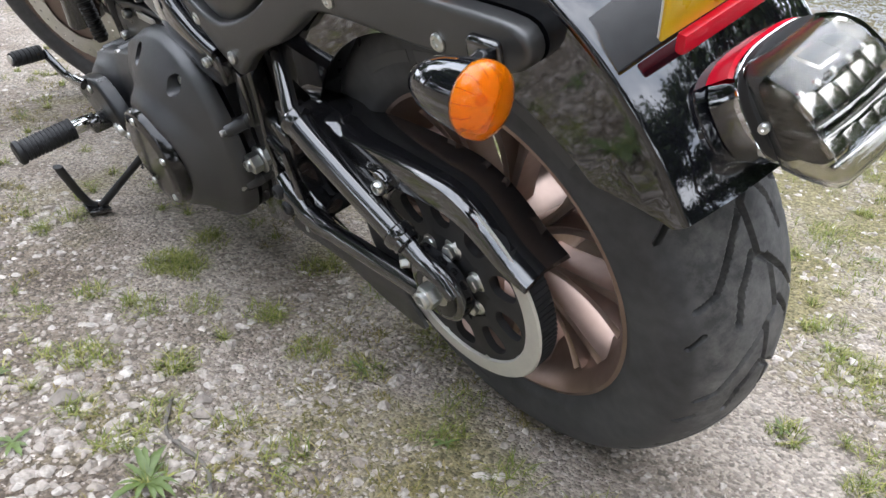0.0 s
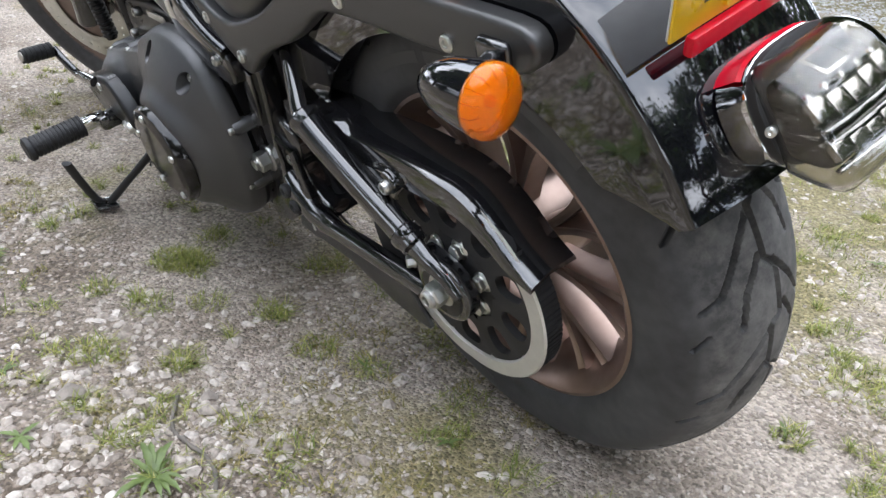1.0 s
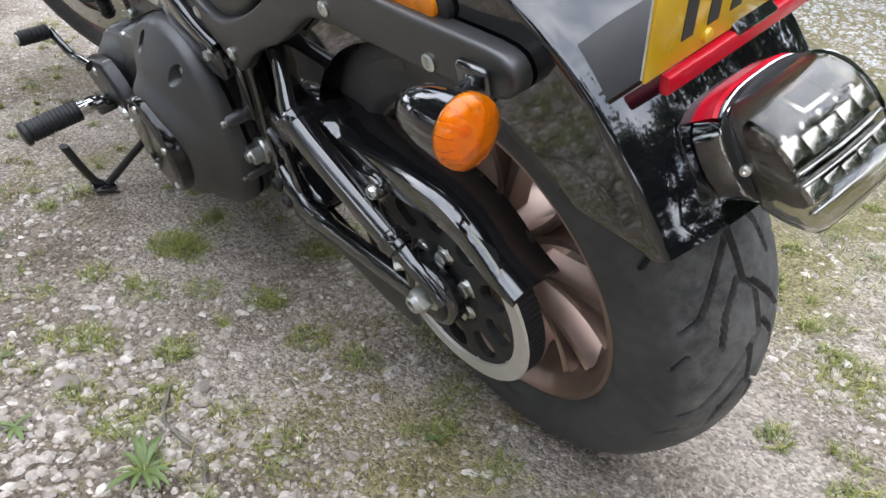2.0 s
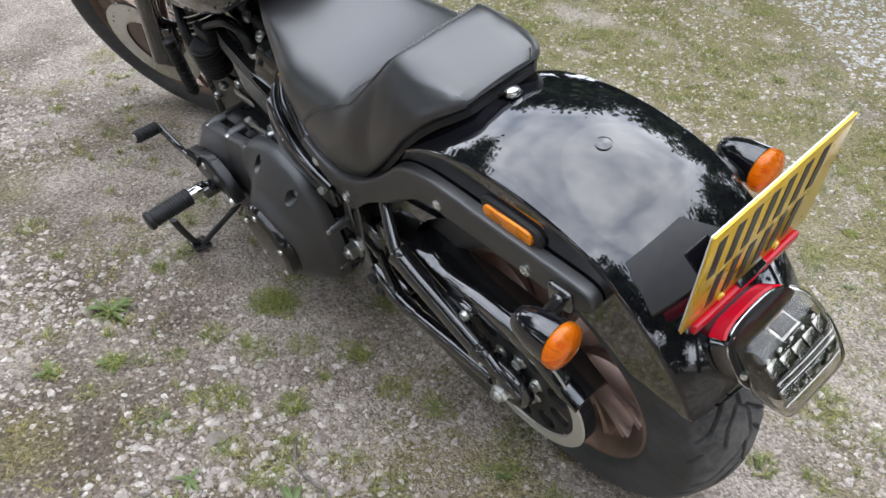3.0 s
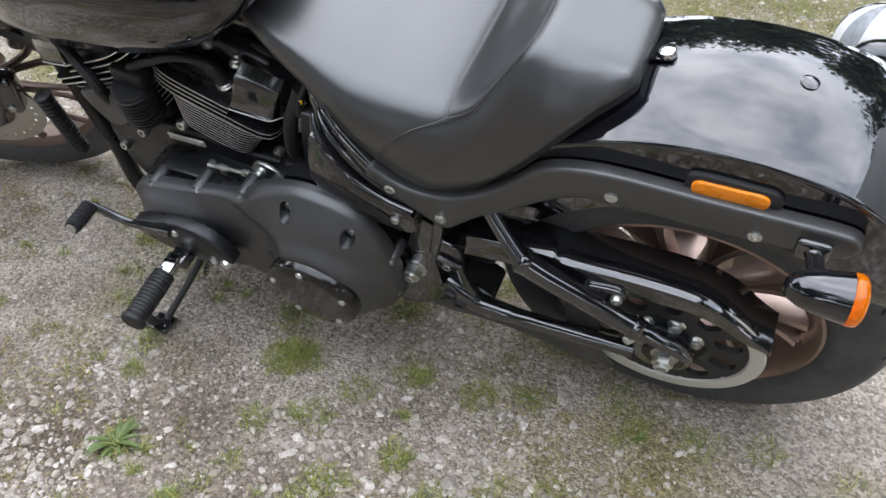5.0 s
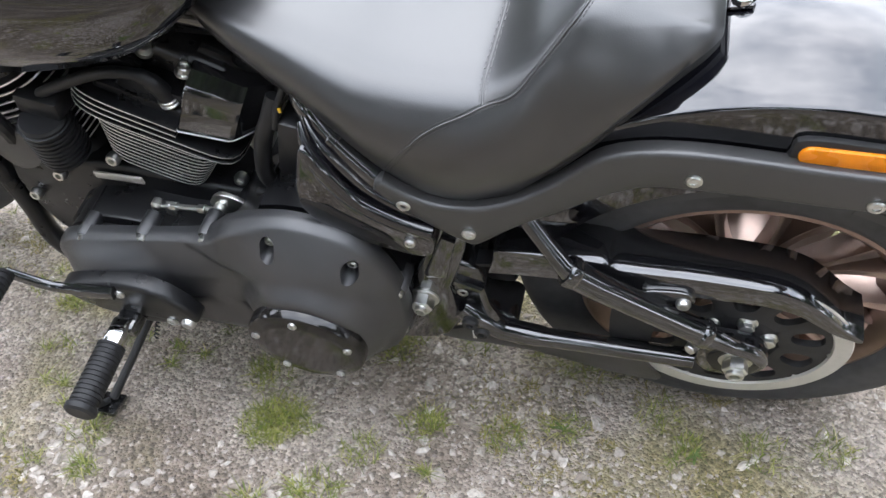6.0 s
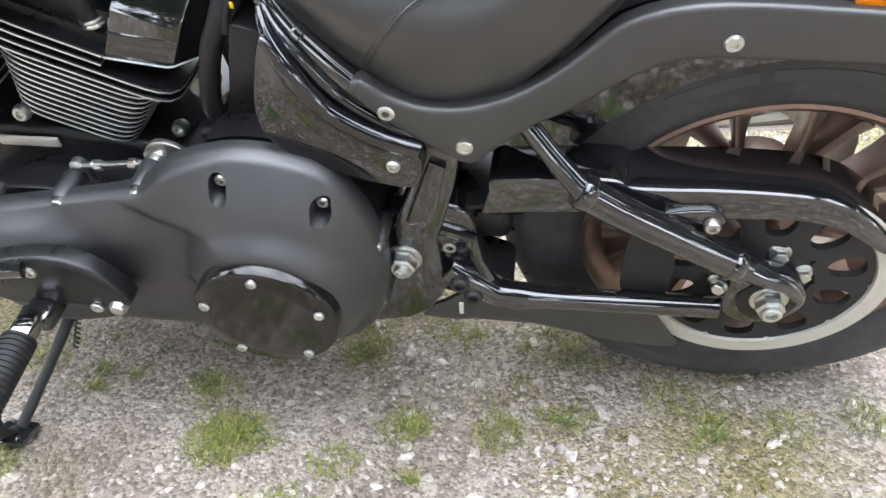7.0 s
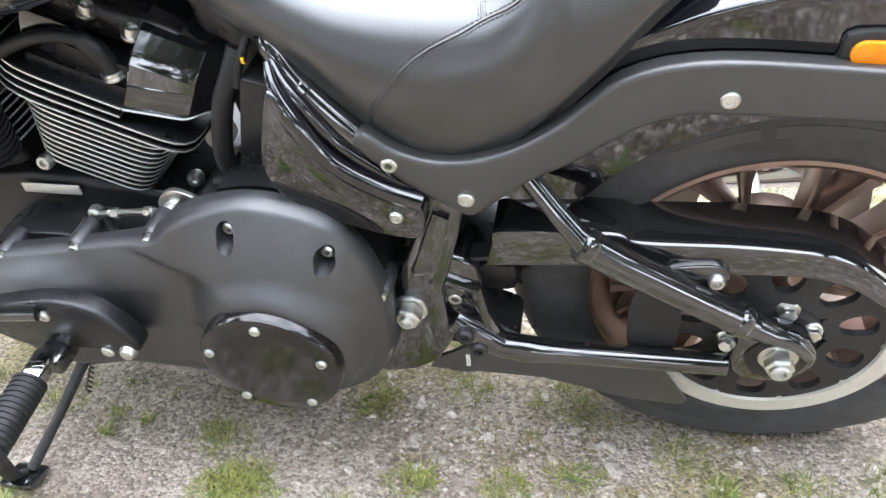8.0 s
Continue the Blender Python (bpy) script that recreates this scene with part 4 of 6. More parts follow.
primary = part("primary_cover", tidy(loft(rings)), WRINKLE, label="black wrinkle-finish primary cover", smooth=60)


def cut_away(ob, cutters):
    """Take the cutters' shapes out of a mesh for good."""
    for bm in cutters:
        me2 = bpy.data.meshes.new("cutter")
        bm.to_mesh(me2)
        bm.free()
        tool = bpy.data.objects.new("cutter", me2)
        scene.collection.objects.link(tool)
        tool.matrix_world = BIKE.matrix_basis @ Matrix.Translation((0, 0, HALF))
        mod = ob.modifiers.new("pocket", "BOOLEAN")
        mod.object, mod.operation, mod.solver = tool, "DIFFERENCE", "EXACT"
        bpy.context.view_layer.update()
        done = bpy.data.meshes.new_from_object(ob.evaluated_get(bpy.context.evaluated_depsgraph_get()))
        ob.modifiers.clear()
        ob.data = done
        bpy.data.objects.remove(tool)
    ob.data.polygons.foreach_set("use_smooth", [True] * len(ob.data.polygons))
    ob.data.set_sharp_from_angle(angle=radians(50))


def stadium_at(x, z, w, h):
    out = []
    for k in range(20):
        a = 2 * math.pi * k / 20
        out.append((x + w * math.cos(a), z + w * math.sin(a) + (h if math.sin(a) > 0 else -h)))
    return out


cut_away(primary, [slab(stadium_at(-0.615, 0.172, 0.0105, 0.005), -0.34, -0.199), slab(stadium_at(-0.508, 0.148, 0.0105, 0.005), -0.34, -0.199)])
derby = part("derby_cover", lathe([(0.0, -0.2815), (0.060, -0.2815), (0.0735, -0.281), (0.076, -0.2795), (0.0775, -0.2795), (0.082, -0.277), (0.0845, -0.272), (0.0845, -0.258)], 96, (CLUTCH.x, 0, CLUTCH.y)), DERBY, label="gloss black round derby cover")
for i in range(5):
    a = radians(90 + 72 * i)
    part("derby_bolt", bolt((CLUTCH.x + 0.070 * math.cos(a), -0.280, CLUTCH.y + 0.070 * math.sin(a)), (0, -1, 0), 0.0062, 0.004), STEEL, derby)
for x, y, z, pocket in ((-0.615, -0.200, 0.174, 1), (-0.508, -0.200, 0.150, 1), (-0.462, -0.190, 0.069, 0), (-0.467, -0.190, -0.033, 0), (-0.728, -0.192, 0.133, 0), (-0.835, -0.190, 0.107, 0), (-0.945, -0.190, 0.08, 0)):
    part("cover_bolt", rod((x, y + 0.012, z), (0, -1, 0), [(0.0075, 0), (0.0075, 0.019), (0.006, 0.021), (0.0035, 0.021), (0.0032, 0.015), (0.0005, 0.015)], 14), STEEL, primary)
    if not pocket:
        part("bolt_boss", rod((x, -0.15, z), (0, -1, 0), [(0.0125, 0), (0.0125, 0.036), (0.0105, 0.041), (0.0005, 0.041)], 18), WRINKLE, primary)
part("inner_primary", slab([(p[0] * 0.985 - 0.010, p[1] * 0.985 - 0.045 * max(0, 1 - abs(p[0] + 0.80) / 0.16) ** 0.5 * (p[1] > 0)) for p in prim], -0.165, -0.06, 0.0), DEEP, primary)

# ---- foot controls ----
mountp = part("control_bracket", slab(smooth_outline([(-0.965, 0.045), (-0.90, 0.070), (-0.835, 0.082), (-0.79, 0.068), (-0.757, 0.020), (-0.770, -0.006), (-0.84, -0.004), (-0.90, -0.012), (-0.95, 0.012)]), -0.262, -0.236, 0.008, 3), DEEP, label="black foot control bracket")
part("bracket_bolt", rod((-0.772, -0.25, 0.003), (0, -1, 0), [(0.011, 0), (0.011, 0.014), (0.008, 0.019), (0.0005, 0.02)], 18), STEEL, mountp)
part("bracket_bolt", bolt((-0.80, -0.262, 0.0), (0, -1, 0), 0.0085, 0.004), STEEL, mountp)
part("bracket_bolt", bolt((-0.86, -0.262, 0.06), (0, -1, 0), 0.0085, 0.004), STEEL, mountp)
peg = part("foot_peg", rod((-0.871, -0.318, 0.003), (0.05, -1, 0.04), [(0.013, 0)] + [pr for i in range(13) for pr in ((0.0205, 0.002 + i * 0.0072), (0.0205, 0.0058 + i * 0.0072), (0.0185, 0.0064 + i * 0.0072), (0.0185, 0.0086 + i * 0.0072))] + [(0.0225, 0.098), (0.0225, 0.106), (0.018, 0.109), (0.0005, 0.109)], 24), PEG, label="ribbed rubber foot peg")
part("peg_clevis", block((0.028, 0.05, 0.022), Matrix.Translation((-0.871, -0.30, 0.003)), 0.005), CHROME, peg, "chrome peg clevis")
part("peg_mount", block((0.036, 0.05, 0.03), Matrix.Translation((-0.868, -0.268, -0.006)), 0.009), GLOSS, peg)
lever = part("shift_lever", tube(spline([(-0.86, -0.268, 0.072), (-0.92, -0.270, 0.066), (-0.965, -0.272, 0.068), (-1.011, -0.280, 0.104)], 5), [0.010] * 6 + [0.008] * 10, 12, flat=0.6), GLOSS, label="black shift lever with rubber toe peg")
part("toe_peg", rod((-1.010, -0.284, 0.105), (0.2, -0.96, 0.2), [(0.010, 0)] + [pr for i in range(6) for pr in ((0.0145, 0.001 + i * 0.009), (0.0145, 0.006 + i * 0.009), (0.0125, 0.007 + i * 0.009), (0.0125, 0.0095 + i * 0.009))] + [(0.013, 0.057), (0.0005, 0.058)], 18), PEG, lever)
part("toe_peg_end", rod((-0.9995, -0.3385, 0.1163), (0.2, -0.96, 0.2), [(0.009, 0), (0.009, 0.003), (0.0005, 0.0035)], 14), STEEL, lever)
link = part("shift_linkage", tube([(-0.834, -0.138, 0.114), (-0.728, -0.142, 0.130)], 0.0045, 10), STEEL, label="zinc shift linkage rod")
for p, d in (((-0.834, -0.138, 0.114), (0.99, 0, 0.11)), ((-0.728, -0.142, 0.130), (-0.99, 0, -0.11))):
    part("rod_end", rod(V(p) + V((0, 0.008, 0)), (0, -1, 0), [(0.0085, 0), (0.0095, 0.002), (0.0095, 0.011), (0.007, 0.014), (0.005, 0.0155), (0.0005, 0.016)], 16), STEEL, link)
    part("jam_nut", hex_nut(V(p) + V(d) * 0.022, d, 0.007, 0.012, 1.0, False), STEEL, link)
part("shift_arm", block((0.014, 0.006, 0.04), Matrix.Translation((-0.828, -0.128, 0.090)), 0.002), STEEL, link)
part("shift_plate", slab(smooth_outline([(-0.745, 0.130), (-0.725, 0.156), (-0.695, 0.148), (-0.675, 0.120), (-0.71, 0.112)]), -0.135, -0.128, 0.001), STEEL, link)

# ---- side stand ----
stand = part("side_stand", tube([(-0.915, -0.19, -0.115), (-0.94, -0.26, -0.163), (-0.970, -0.325, -0.212)], [0.012, 0.010, 0.011], 12, flat=0.7), MATTE, label="black side stand resting on the gravel")
part("stand_foot", block((0.05, 0.045, 0.010), Matrix.Translation((-0.976, -0.338, -0.215)) @ Matrix.Rotation(radians(-LEAN), 4, "X"), 0.004), GLOSS, stand)
part("stand_tang", tube(spline([(-0.975, -0.335, -0.21), (-0.978, -0.348, -0.195), (-0.960, -0.360, -0.14), (-0.940, -0.369, -0.081)], 4), 0.0105, 12, flat=0.55), MATTE, stand)
part("stand_spring", tube([(-0.905 + 0.004 * math.cos(i * 1.3), -0.17 - i * 0.0011, -0.10 - i * 0.0008 + 0.004 * math.sin(i * 1.3)) for i in range(60)], 0.0014, 5), DEEP, stand)


# ---- engine ----
def cylinder(base, top, width_low, width_high, sign):
    """A finned barrel and head: fins with bright machined edges."""
    base, top = V(base), V(top)
    ax = (top - base).normalized()
    sx = V((ax.z, 0, -ax.x))
    sy = V((0, 1, 0))

    def ring(h, wx, wy, p=3.0, n=72, limit=1.0):
        """A fin's outline: round on the valley side, squared off on the outer side."""
        out = []
        for k in range(n):
            a = 2 * math.pi * k / n
            c, s = math.cos(a), math.sin(a)
            q = p if c * sign > 0 else 5.0
            m = (abs(c) ** q + abs(s) ** q) ** (-1 / q)
            u = min(wx * c * m * sign, limit) * sign
            out.append(base + ax * h + sx * u + sy * (wy * s * m))
        return out

    length = (top - base).length
    core = part("cylinder", tidy(loft([ring(-0.02, 0.054, 0.068), ring(length * 0.62, 0.066, 0.075), ring(length, 0.078, 0.078)])), DEEP, label="black finned engine cylinder")
    n = 15
    for i in range(n):
        low = i < 11
        h = 0.028 + i * 0.0096 if low else 0.1275 + (i - 11) * 0.0125
        wx = width_low * (0.80 + 0.24 * i / 10) if low else width_high
        pw, lim = (7.0, 1.0) if low else (8.0, 1.0 if i < 13 else 0.037)
        wy = 0.090 + 0.008 * i / 10 if low else 0.102
        fin = part("fin", tidy(loft([ring(h, wx * 0.99, wy - 0.001, pw, 72, lim), ring(h + 0.0012, wx, wy, pw, 72, lim), ring(h + 0.0030, wx, wy, pw, 72, lim), ring(h + 0.0040, wx * 0.99, wy - 0.001, pw, 72, lim)])), DEEP, core)
        part("fin_edge", tidy(loft([ring(h + 0.0008, wx + 0.0006, wy + 0.0006, pw, 72, lim), ring(h + 0.0032, wx + 0.0006, wy + 0.0006, pw, 72, lim)], caps=False)), FIN, fin)
    return core, base, ax, sx


rear_cyl, b, ax, sx = cylinder((-0.856, -0.012, 0.118), (-0.776, -0.012, 0.308), 0.092, 0.122, 1)
front_cyl, b2, ax2, sx2 = cylinder((-1.005, -0.012, 0.118), (-1.079, -0.012, 0.308), 0.092, 0.122, -1)


def rocker(core_base, ax, sx, sign):
    top = core_base + ax * 0.205
    ang = math.atan2(ax.x, ax.z)
    m = Matrix.Translation(top) @ Matrix.Rotation(ang, 4, "Y")
    body = part("rocker_box", block((0.17, 0.165, 0.022), m @ Matrix.Translation((0, 0, -0.036)), 0.010, 2), DEEP, label="black rocker box")
    prof = [(-0.099, -0.043), (-0.099, -0.039), (-0.097, -0.037), (-0.091, -0.015), (-0.089, -0.012), (-0.087, 0.015), (-0.085, 0.018), (-0.079, 0.028), (-0.077, 0.030), (-0.062, 0.045), (-0.03, 0.056), (0.0, 0.058), (0.0, -0.043)]
    bm = bmesh.new()
    ends = ((0.037, 0.98), (0.039, 1.0), (0.104, 0.95), (0.110, 0.92), (0.136, 0.60), (0.138, 0.56))
    loft([[m @ V((u * sign, y * k, z + (0.20 * (u - 0.037) if z < 0 else 0))) for y, z in prof] for u, k in ends], bm)
    part("head_block", tidy(bm), GLOSS, body, smooth=20)
    part("head_lip", tube([m @ V((u * sign, -0.0995 * k, -0.041 + 0.20 * (u - 0.037))) for u, k in ends], 0.0012, 6), FIN, body)
    part("head_block", block((0.07, 0.03, 0.05), m @ Matrix.Translation((-0.055 * sign, -0.060, 0.000)), 0.006, 2), GLOSS, body)
    part("rocker_cover", block((0.18, 0.13, 0.045), m @ Matrix.Translation((0, 0.008, 0.030)), 0.016, 3), DEEP, body)
    for u, v, w in ((0.030 * sign, -0.064, 0.034), (-0.022 * sign, -0.058, 0.036)):
        part("head_bolt", rod(m @ V((u, v, w)), m.to_3x3() @ V((0, 0, 1)), [(0.011, 0), (0.011, 0.003), (0.0085, 0.0035), (0.0085, 0.013), (0.006, 0.014), (0.0055, 0.010), (0.0005, 0.010)], 14), STEEL, body)
    return m


mr = rocker(b, ax, sx, 1)
mf = rocker(b2, ax2, sx2, -1)
case = part("crankcase", slab(smooth_outline([(-1.12, 0.10), (-1.0, 0.13), (-0.92, 0.135), (-0.83, 0.125), (-0.72, 0.11), (-0.62, 0.12), (-0.52, 0.10), (-0.50, -0.08), (-0.7, -0.13), (-1.0, -0.14), (-1.12, -0.06)]), -0.095, 0.12, 0.012, 3), DEEP, label="black engine and gearbox case")
part("case_badge", block((0.082, 0.004, 0.015), Matrix.Translation((-0.915, -0.101, 0.116)), 0.0018), ALLOY, case, "pale blank plate")
for x, y, z in ((-0.900, -0.100, 0.163), (-0.712, -0.088, 0.140), (-1.02, -0.10, 0.105), (-1.10, -0.10, 0.04)):
    part("case_bolt", bolt((x, y, z), (0, -1, 0.2), 0.0105, 0.010), STEEL, case)
part("case_boss", rod((-0.695, -0.02, 0.165), (0.1, -0.9, 0.1), [(0.018, 0), (0.018, 0.024), (0.014, 0.028), (0.0005, 0.028)], 20), ALLOY, case)
# dark blocks added to stop bright ground showing through behind the engine
part("dark_backing", block((0.07, 0.13, 0.30), Matrix.Translation((-0.625, 0.02, 0.22)) @ Matrix.Rotation(radians(-8), 4, "Y"), 0.012), DEEP, case)
part("tunnel_backing", block((0.62, 0.10, 0.075), Matrix.Translation((-0.93, 0.01, 0.385)), 0.02), DEEP, case)
part("top_cover", slab(smooth_outline([(-1.0, 0.05), (-0.95, 0.082), (-0.88, 0.088), (-0.80, 0.080), (-0.70, 0.085), (-0.70, 0.05), (-0.9, 0.02)]), -0.155, -0.09, 0.006), DEEP, case)

# intake, hoses and cables
intake = part("intake_hose", tube(spline([(-0.768, -0.086, 0.286), (-0.772, -0.090, 0.312), (-0.790, -0.094, 0.333), (-0.835, -0.100, 0.336), (-0.90, -0.104, 0.312), (-0.945, -0.106, 0.290)], 6), [0.0120] * 9 + [0.0100] * 3 + [0.0080] * 19, 12), CABLE, label="black breather hose between the cylinder heads")
part("hose_clamp", rod((-0.767, -0.086, 0.280), (-0.08, 0, 1), [(0.0132, 0), (0.0145, 0.001), (0.0145, 0.003), (0.0132, 0.004), (0.0132, 0.006), (0.0145, 0.007), (0.0145, 0.009), (0.0132, 0.01)], 16), STEEL, intake)
part("hose_box", block((0.062, 0.045, 0.034), Matrix.Translation((-0.950, -0.100, 0.276)) @ Matrix.Rotation(radians(12), 4, "Y"), 0.006), CABLE, intake)
# unseen air cleaner, added as a dark blocker against the ground behind the engine
air = part("air_cleaner_blocker", block((0.34, 0.10, 0.22), Matrix.Translation((-1.03, 0.155, 0.31)), 0.03, 3), DEEP, label="black air cleaner box, unseen, added on the far side to block bright ground")
part("cover_plate", rod((-0.98, 0.20, 0.31), (0, 1, 0), [(0.085, 0), (0.085, 0.02), (0.07, 0.032), (0.0005, 0.034)], 36), GLOSS, air)
conduit = part("conduit", rod((-1.212, -0.125, 0.170), (0.02, 0.0, -1), [(0.011, 0)] + [pr for i in range(16) for pr in ((0.0165, 0.003 + i * 0.0095), (0.0165, 0.007 + i * 0.0095), (0.0130, 0.0085 + i * 0.0095), (0.0130, 0.011 + i * 0.0095))] + [(0.011, 0.158), (0.0005, 0.159)], 20), CABLE, label="corrugated black conduit ahead of the engine")
coil = part("ignition_coil", rod((-0.962, -0.112, 0.180), (0.12, -0.1, 1), [(0.030, 0)] + [pr for i in range(9) for pr in ((0.036, 0.002 + i * 0.0085), (0.036, 0.006 + i * 0.0085), (0.033, 0.0065 + i * 0.0085), (0.033, 0.010 + i * 0.0085))] + [(0.030, 0.082), (0.0005, 0.083)], 26), CABLE, label="ribbed black ignition coil between the cylinders")
plug = part("spark_plug_lead", tube(spline([(-1.03, -0.12, 0.205), (-1.02, -0.13, 0.245), (-1.045, -0.12, 0.275), (-1.09, -0.10, 0.300), (-1.14, -0.08, 0.33)], 6), 0.011, 10), CABLE, label="black spark plug lead")
horn = part("engine_bracket", slab(smooth_outline([(-1.085, 0.215), (-1.02, 0.228), (-0.995, 0.215), (-0.992, 0.185), (-1.02, 0.150), (-1.06, 0.146)]), -0.128, -0.114, 0.004), SATIN, label="satin black cover plate on the engine")
part("plate_slot", block((0.012, 0.002, 0.006), Matrix.Translation((-1.03, -0.129, 0.205)), 0.0006), DEEP, horn)
for pts, r in (([(-0.600, -0.105, 0.335), (-0.612, -0.118, 0.305), (-0.624, -0.122, 0.280), (-0.638, -0.122, 0.235), (-0.644, -0.120, 0.195), (-0.630, -0.110, 0.155)], 0.0115), ([(-0.578, -0.10, 0.365), (-0.596, -0.118, 0.325), (-0.602, -0.124, 0.300)], 0.005),
               ([(-0.66, -0.130, 0.172), (-0.60, -0.140, 0.185), (-0.55, -0.145, 0.178), (-0.51, -0.145, 0.165)], 0.006), ([(-0.64, -0.125, 0.180), (-0.59, -0.136, 0.192), (-0.54, -0.140, 0.186)], 0.004)):
    part("cable", tube(spline(pts, 6), r, 18), CABLE, case)
reg = part("voltage_regulator", block((0.045, 0.10, 0.14), Matrix.Translation((-0.592, -0.078, 0.24)) @ Matrix.Rotation(radians(14), 4, "Y"), 0.006), DEEP, label="finned black regulator behind the engine")
for i in range(9):
    part("cooling_fin", block((0.012, 0.095, 0.0035), Matrix.Translation((-0.584 + i * 0.0026, -0.086, 0.192 + i * 0.0115)) @ Matrix.Rotation(radians(-14), 4, "Y"), 0.001), GLOSS, reg)
part("yellow_tag", block((0.004, 0.002, 0.007), Matrix.Translation((-0.588, -0.124, 0.332)), 0.0005), YELLOW, reg)
exhaust = part("exhaust", tube(spline([(-1.06, 0.10, 0.22), (-1.10, 0.16, 0.10), (-1.0, 0.20, -0.05), (-0.6, 0.21, -0.07), (-0.2, 0.22, -0.05), (0.15, 0.23, -0.02)], 6), [0.022] * 13 + [0.03] * 6 + [0.045] * 12, 16), CHROME, label="chrome and black exhaust on the far side")

# ---- front wheel and fork, steered to the left ----
SA = V((math.sin(radians(28)), 0, math.cos(radians(28))))
WB, STEER = 1.615, 23.0
PIV = V((-WB - 0.145, 0, -0.33))
STM = Matrix.Translation((0, 0, HALF)) @ Matrix.Translation(PIV) @ Matrix.Rotation(radians(STEER), 4, SA) @ Matrix.Translation(-PIV)


def front_part(name, bm, mat, label=""):
    ob = part(name, bm, mat, label=label, smooth=40)
    ob.matrix_basis = STM
    return ob


fc = (-WB, 0, 0)
front_wheel = front_part("front_wheel", lathe([(0.252, -0.036), (0.258, -0.038), (0.258, -0.033), (0.246, -0.02), (0.243, 0.02), (0.258, 0.033), (0.258, 0.038), (0.252, 0.036), (0.236, 0.018), (0.236, -0.018)], 100, fc, wrap=True), SHADED_BRONZE, "bronze-painted cast front wheel")
me = tyre_mesh("tyre", half([(0.250, -0.034), (0.258, -0.041), (0.275, -0.050), (0.296, -0.054), (0.315, -0.049), (0.330, -0.033), (0.338, -0.012)]), 240, 18, 0.0, 40)
me.transform(Matrix.Translation(fc))
mesh_part("tyre", me, RUBBER, front_wheel, "black rubber front tyre")
for i in range(9):
    a = radians(20 + 40 * i)
    bm = bmesh.new()
    for sd in (-1, 1):
        path = [V((-WB + r * math.cos(a + sd * t), -0.012, r * math.sin(a + sd * t))) for r, t in ((0.03, 0.05), (0.12, 0.06), (0.19, 0.09), (0.242, 0.16))]
        tube(path, [0.013, 0.009, 0.008, 0.010], 8, bm)
    part("spoke", bm, SHADED_BRONZE, front_wheel)
part("hub", lathe([(0.0, -0.06), (0.035, -0.06), (0.035, 0.06), (0.0, 0.06)], 30, fc), SHADED_BRONZE, front_wheel)
fdisc = part("brake_disc", holed_disc(0.085, 0.150, 30, 0.128, 0.004, 0.004, -0.078, -0.073), STEEL, front_wheel, "drilled steel front brake disc")
fdisc.location = fc
part("disc_carrier", lathe([(0.03, -0.074), (0.09, -0.074), (0.09, -0.068), (0.03, -0.066)], 40, fc, wrap=True), SHADED_BRONZE, front_wheel)
fork = front_part("front_fork", tube([V(fc) + V((0.055, -0.105, -0.01)), V(fc) + V((0.055, -0.105, -0.01)) + SA * 0.30], [0.028, 0.026], 18), GLOSS, "black front fork leg")
p0 = V(fc) + V((0.055, -0.105, -0.01)) + SA * 0.30
part("fork_boot", rod(p0, SA, [(0.03, 0)] + [pr for i in range(13) for pr in ((0.033, 0.004 + i * 0.013), (0.029, 0.010 + i * 0.013))] + [(0.028, 0.18), (0.0005, 0.181)], 20), PEG, fork)
part("fork_tube", tube([p0 + SA * 0.18, p0 + SA * 0.45], 0.0235, 16), GLOSS, fork)
fork2 = front_part("front_fork", tube([V(fc) + V((0.055, 0.105, -0.01)), V(fc) + V((0.055, 0.105, -0.01)) + SA * 0.75], 0.027, 14), GLOSS, "black front fork leg")
cal = front_part("front_caliper", block((0.06, 0.05, 0.12), Matrix.Translation(V(fc) + V((0.125, -0.085, 0.055))) @ Matrix.Rotation(radians(20), 4, "Y"), 0.014, 3), GLOSS, "black front brake caliper")
for dz in (-0.03, 0.03):
    part("caliper_bolt", bolt(V(fc) + V((0.125, -0.11, 0.055 + dz)), (0, -1, 0), 0.009, 0.006), STEEL, cal)
ffender = front_part("front_fender", tidy(loft([[V(fc) + V((r * math.cos(a), y, r * math.sin(a))) for r, y in ((0.33, -0.065), (0.352, -0.06), (0.362, -0.03), (0.365, 0), (0.362, 0.03), (0.352, 0.06), (0.33, 0.065), (0.358, 0))] for a in [radians(55 + 5 * k) for k in range(18)]])), PAINT, "gloss black front fender")
front_part("brake_hose", tube(spline([V(fc) + V((0.14, -0.09, 0.11)), V(fc) + V((0.19, -0.10, 0.20)), V(fc) + V((0.25, -0.07, 0.36)), V(fc) + V((0.34, -0.04, 0.55))], 5), 0.006, 8), CABLE, "black brake hose")


# ---- ground ----
def ground_z(x, y):
    p = V((x, y, 0))
    near = math.exp(-(x * x + y * y) / 60.0)
    z = 0.010 * noise.noise(p * 1.3) + 0.005 * noise.noise(p * 4.1 + V((7, 3, 1))) + 0.0025 * noise.noise(p * 19.0)
    return z * near - 0.006


def axis_steps(lo, hi, fine, grow, far):
    xs = [lo + fine * i for i in range(int((hi - lo) / fine) + 1)]
    step, a, b = fine, [], []
    p = xs[-1]
    while p < far:
        step *= grow
        p += step
        a.append(p)
    step, p = fine, xs[0]
    while p > -far:
        step *= grow
        p -= step
        b.append(p)
    return b[::-1] + xs + a


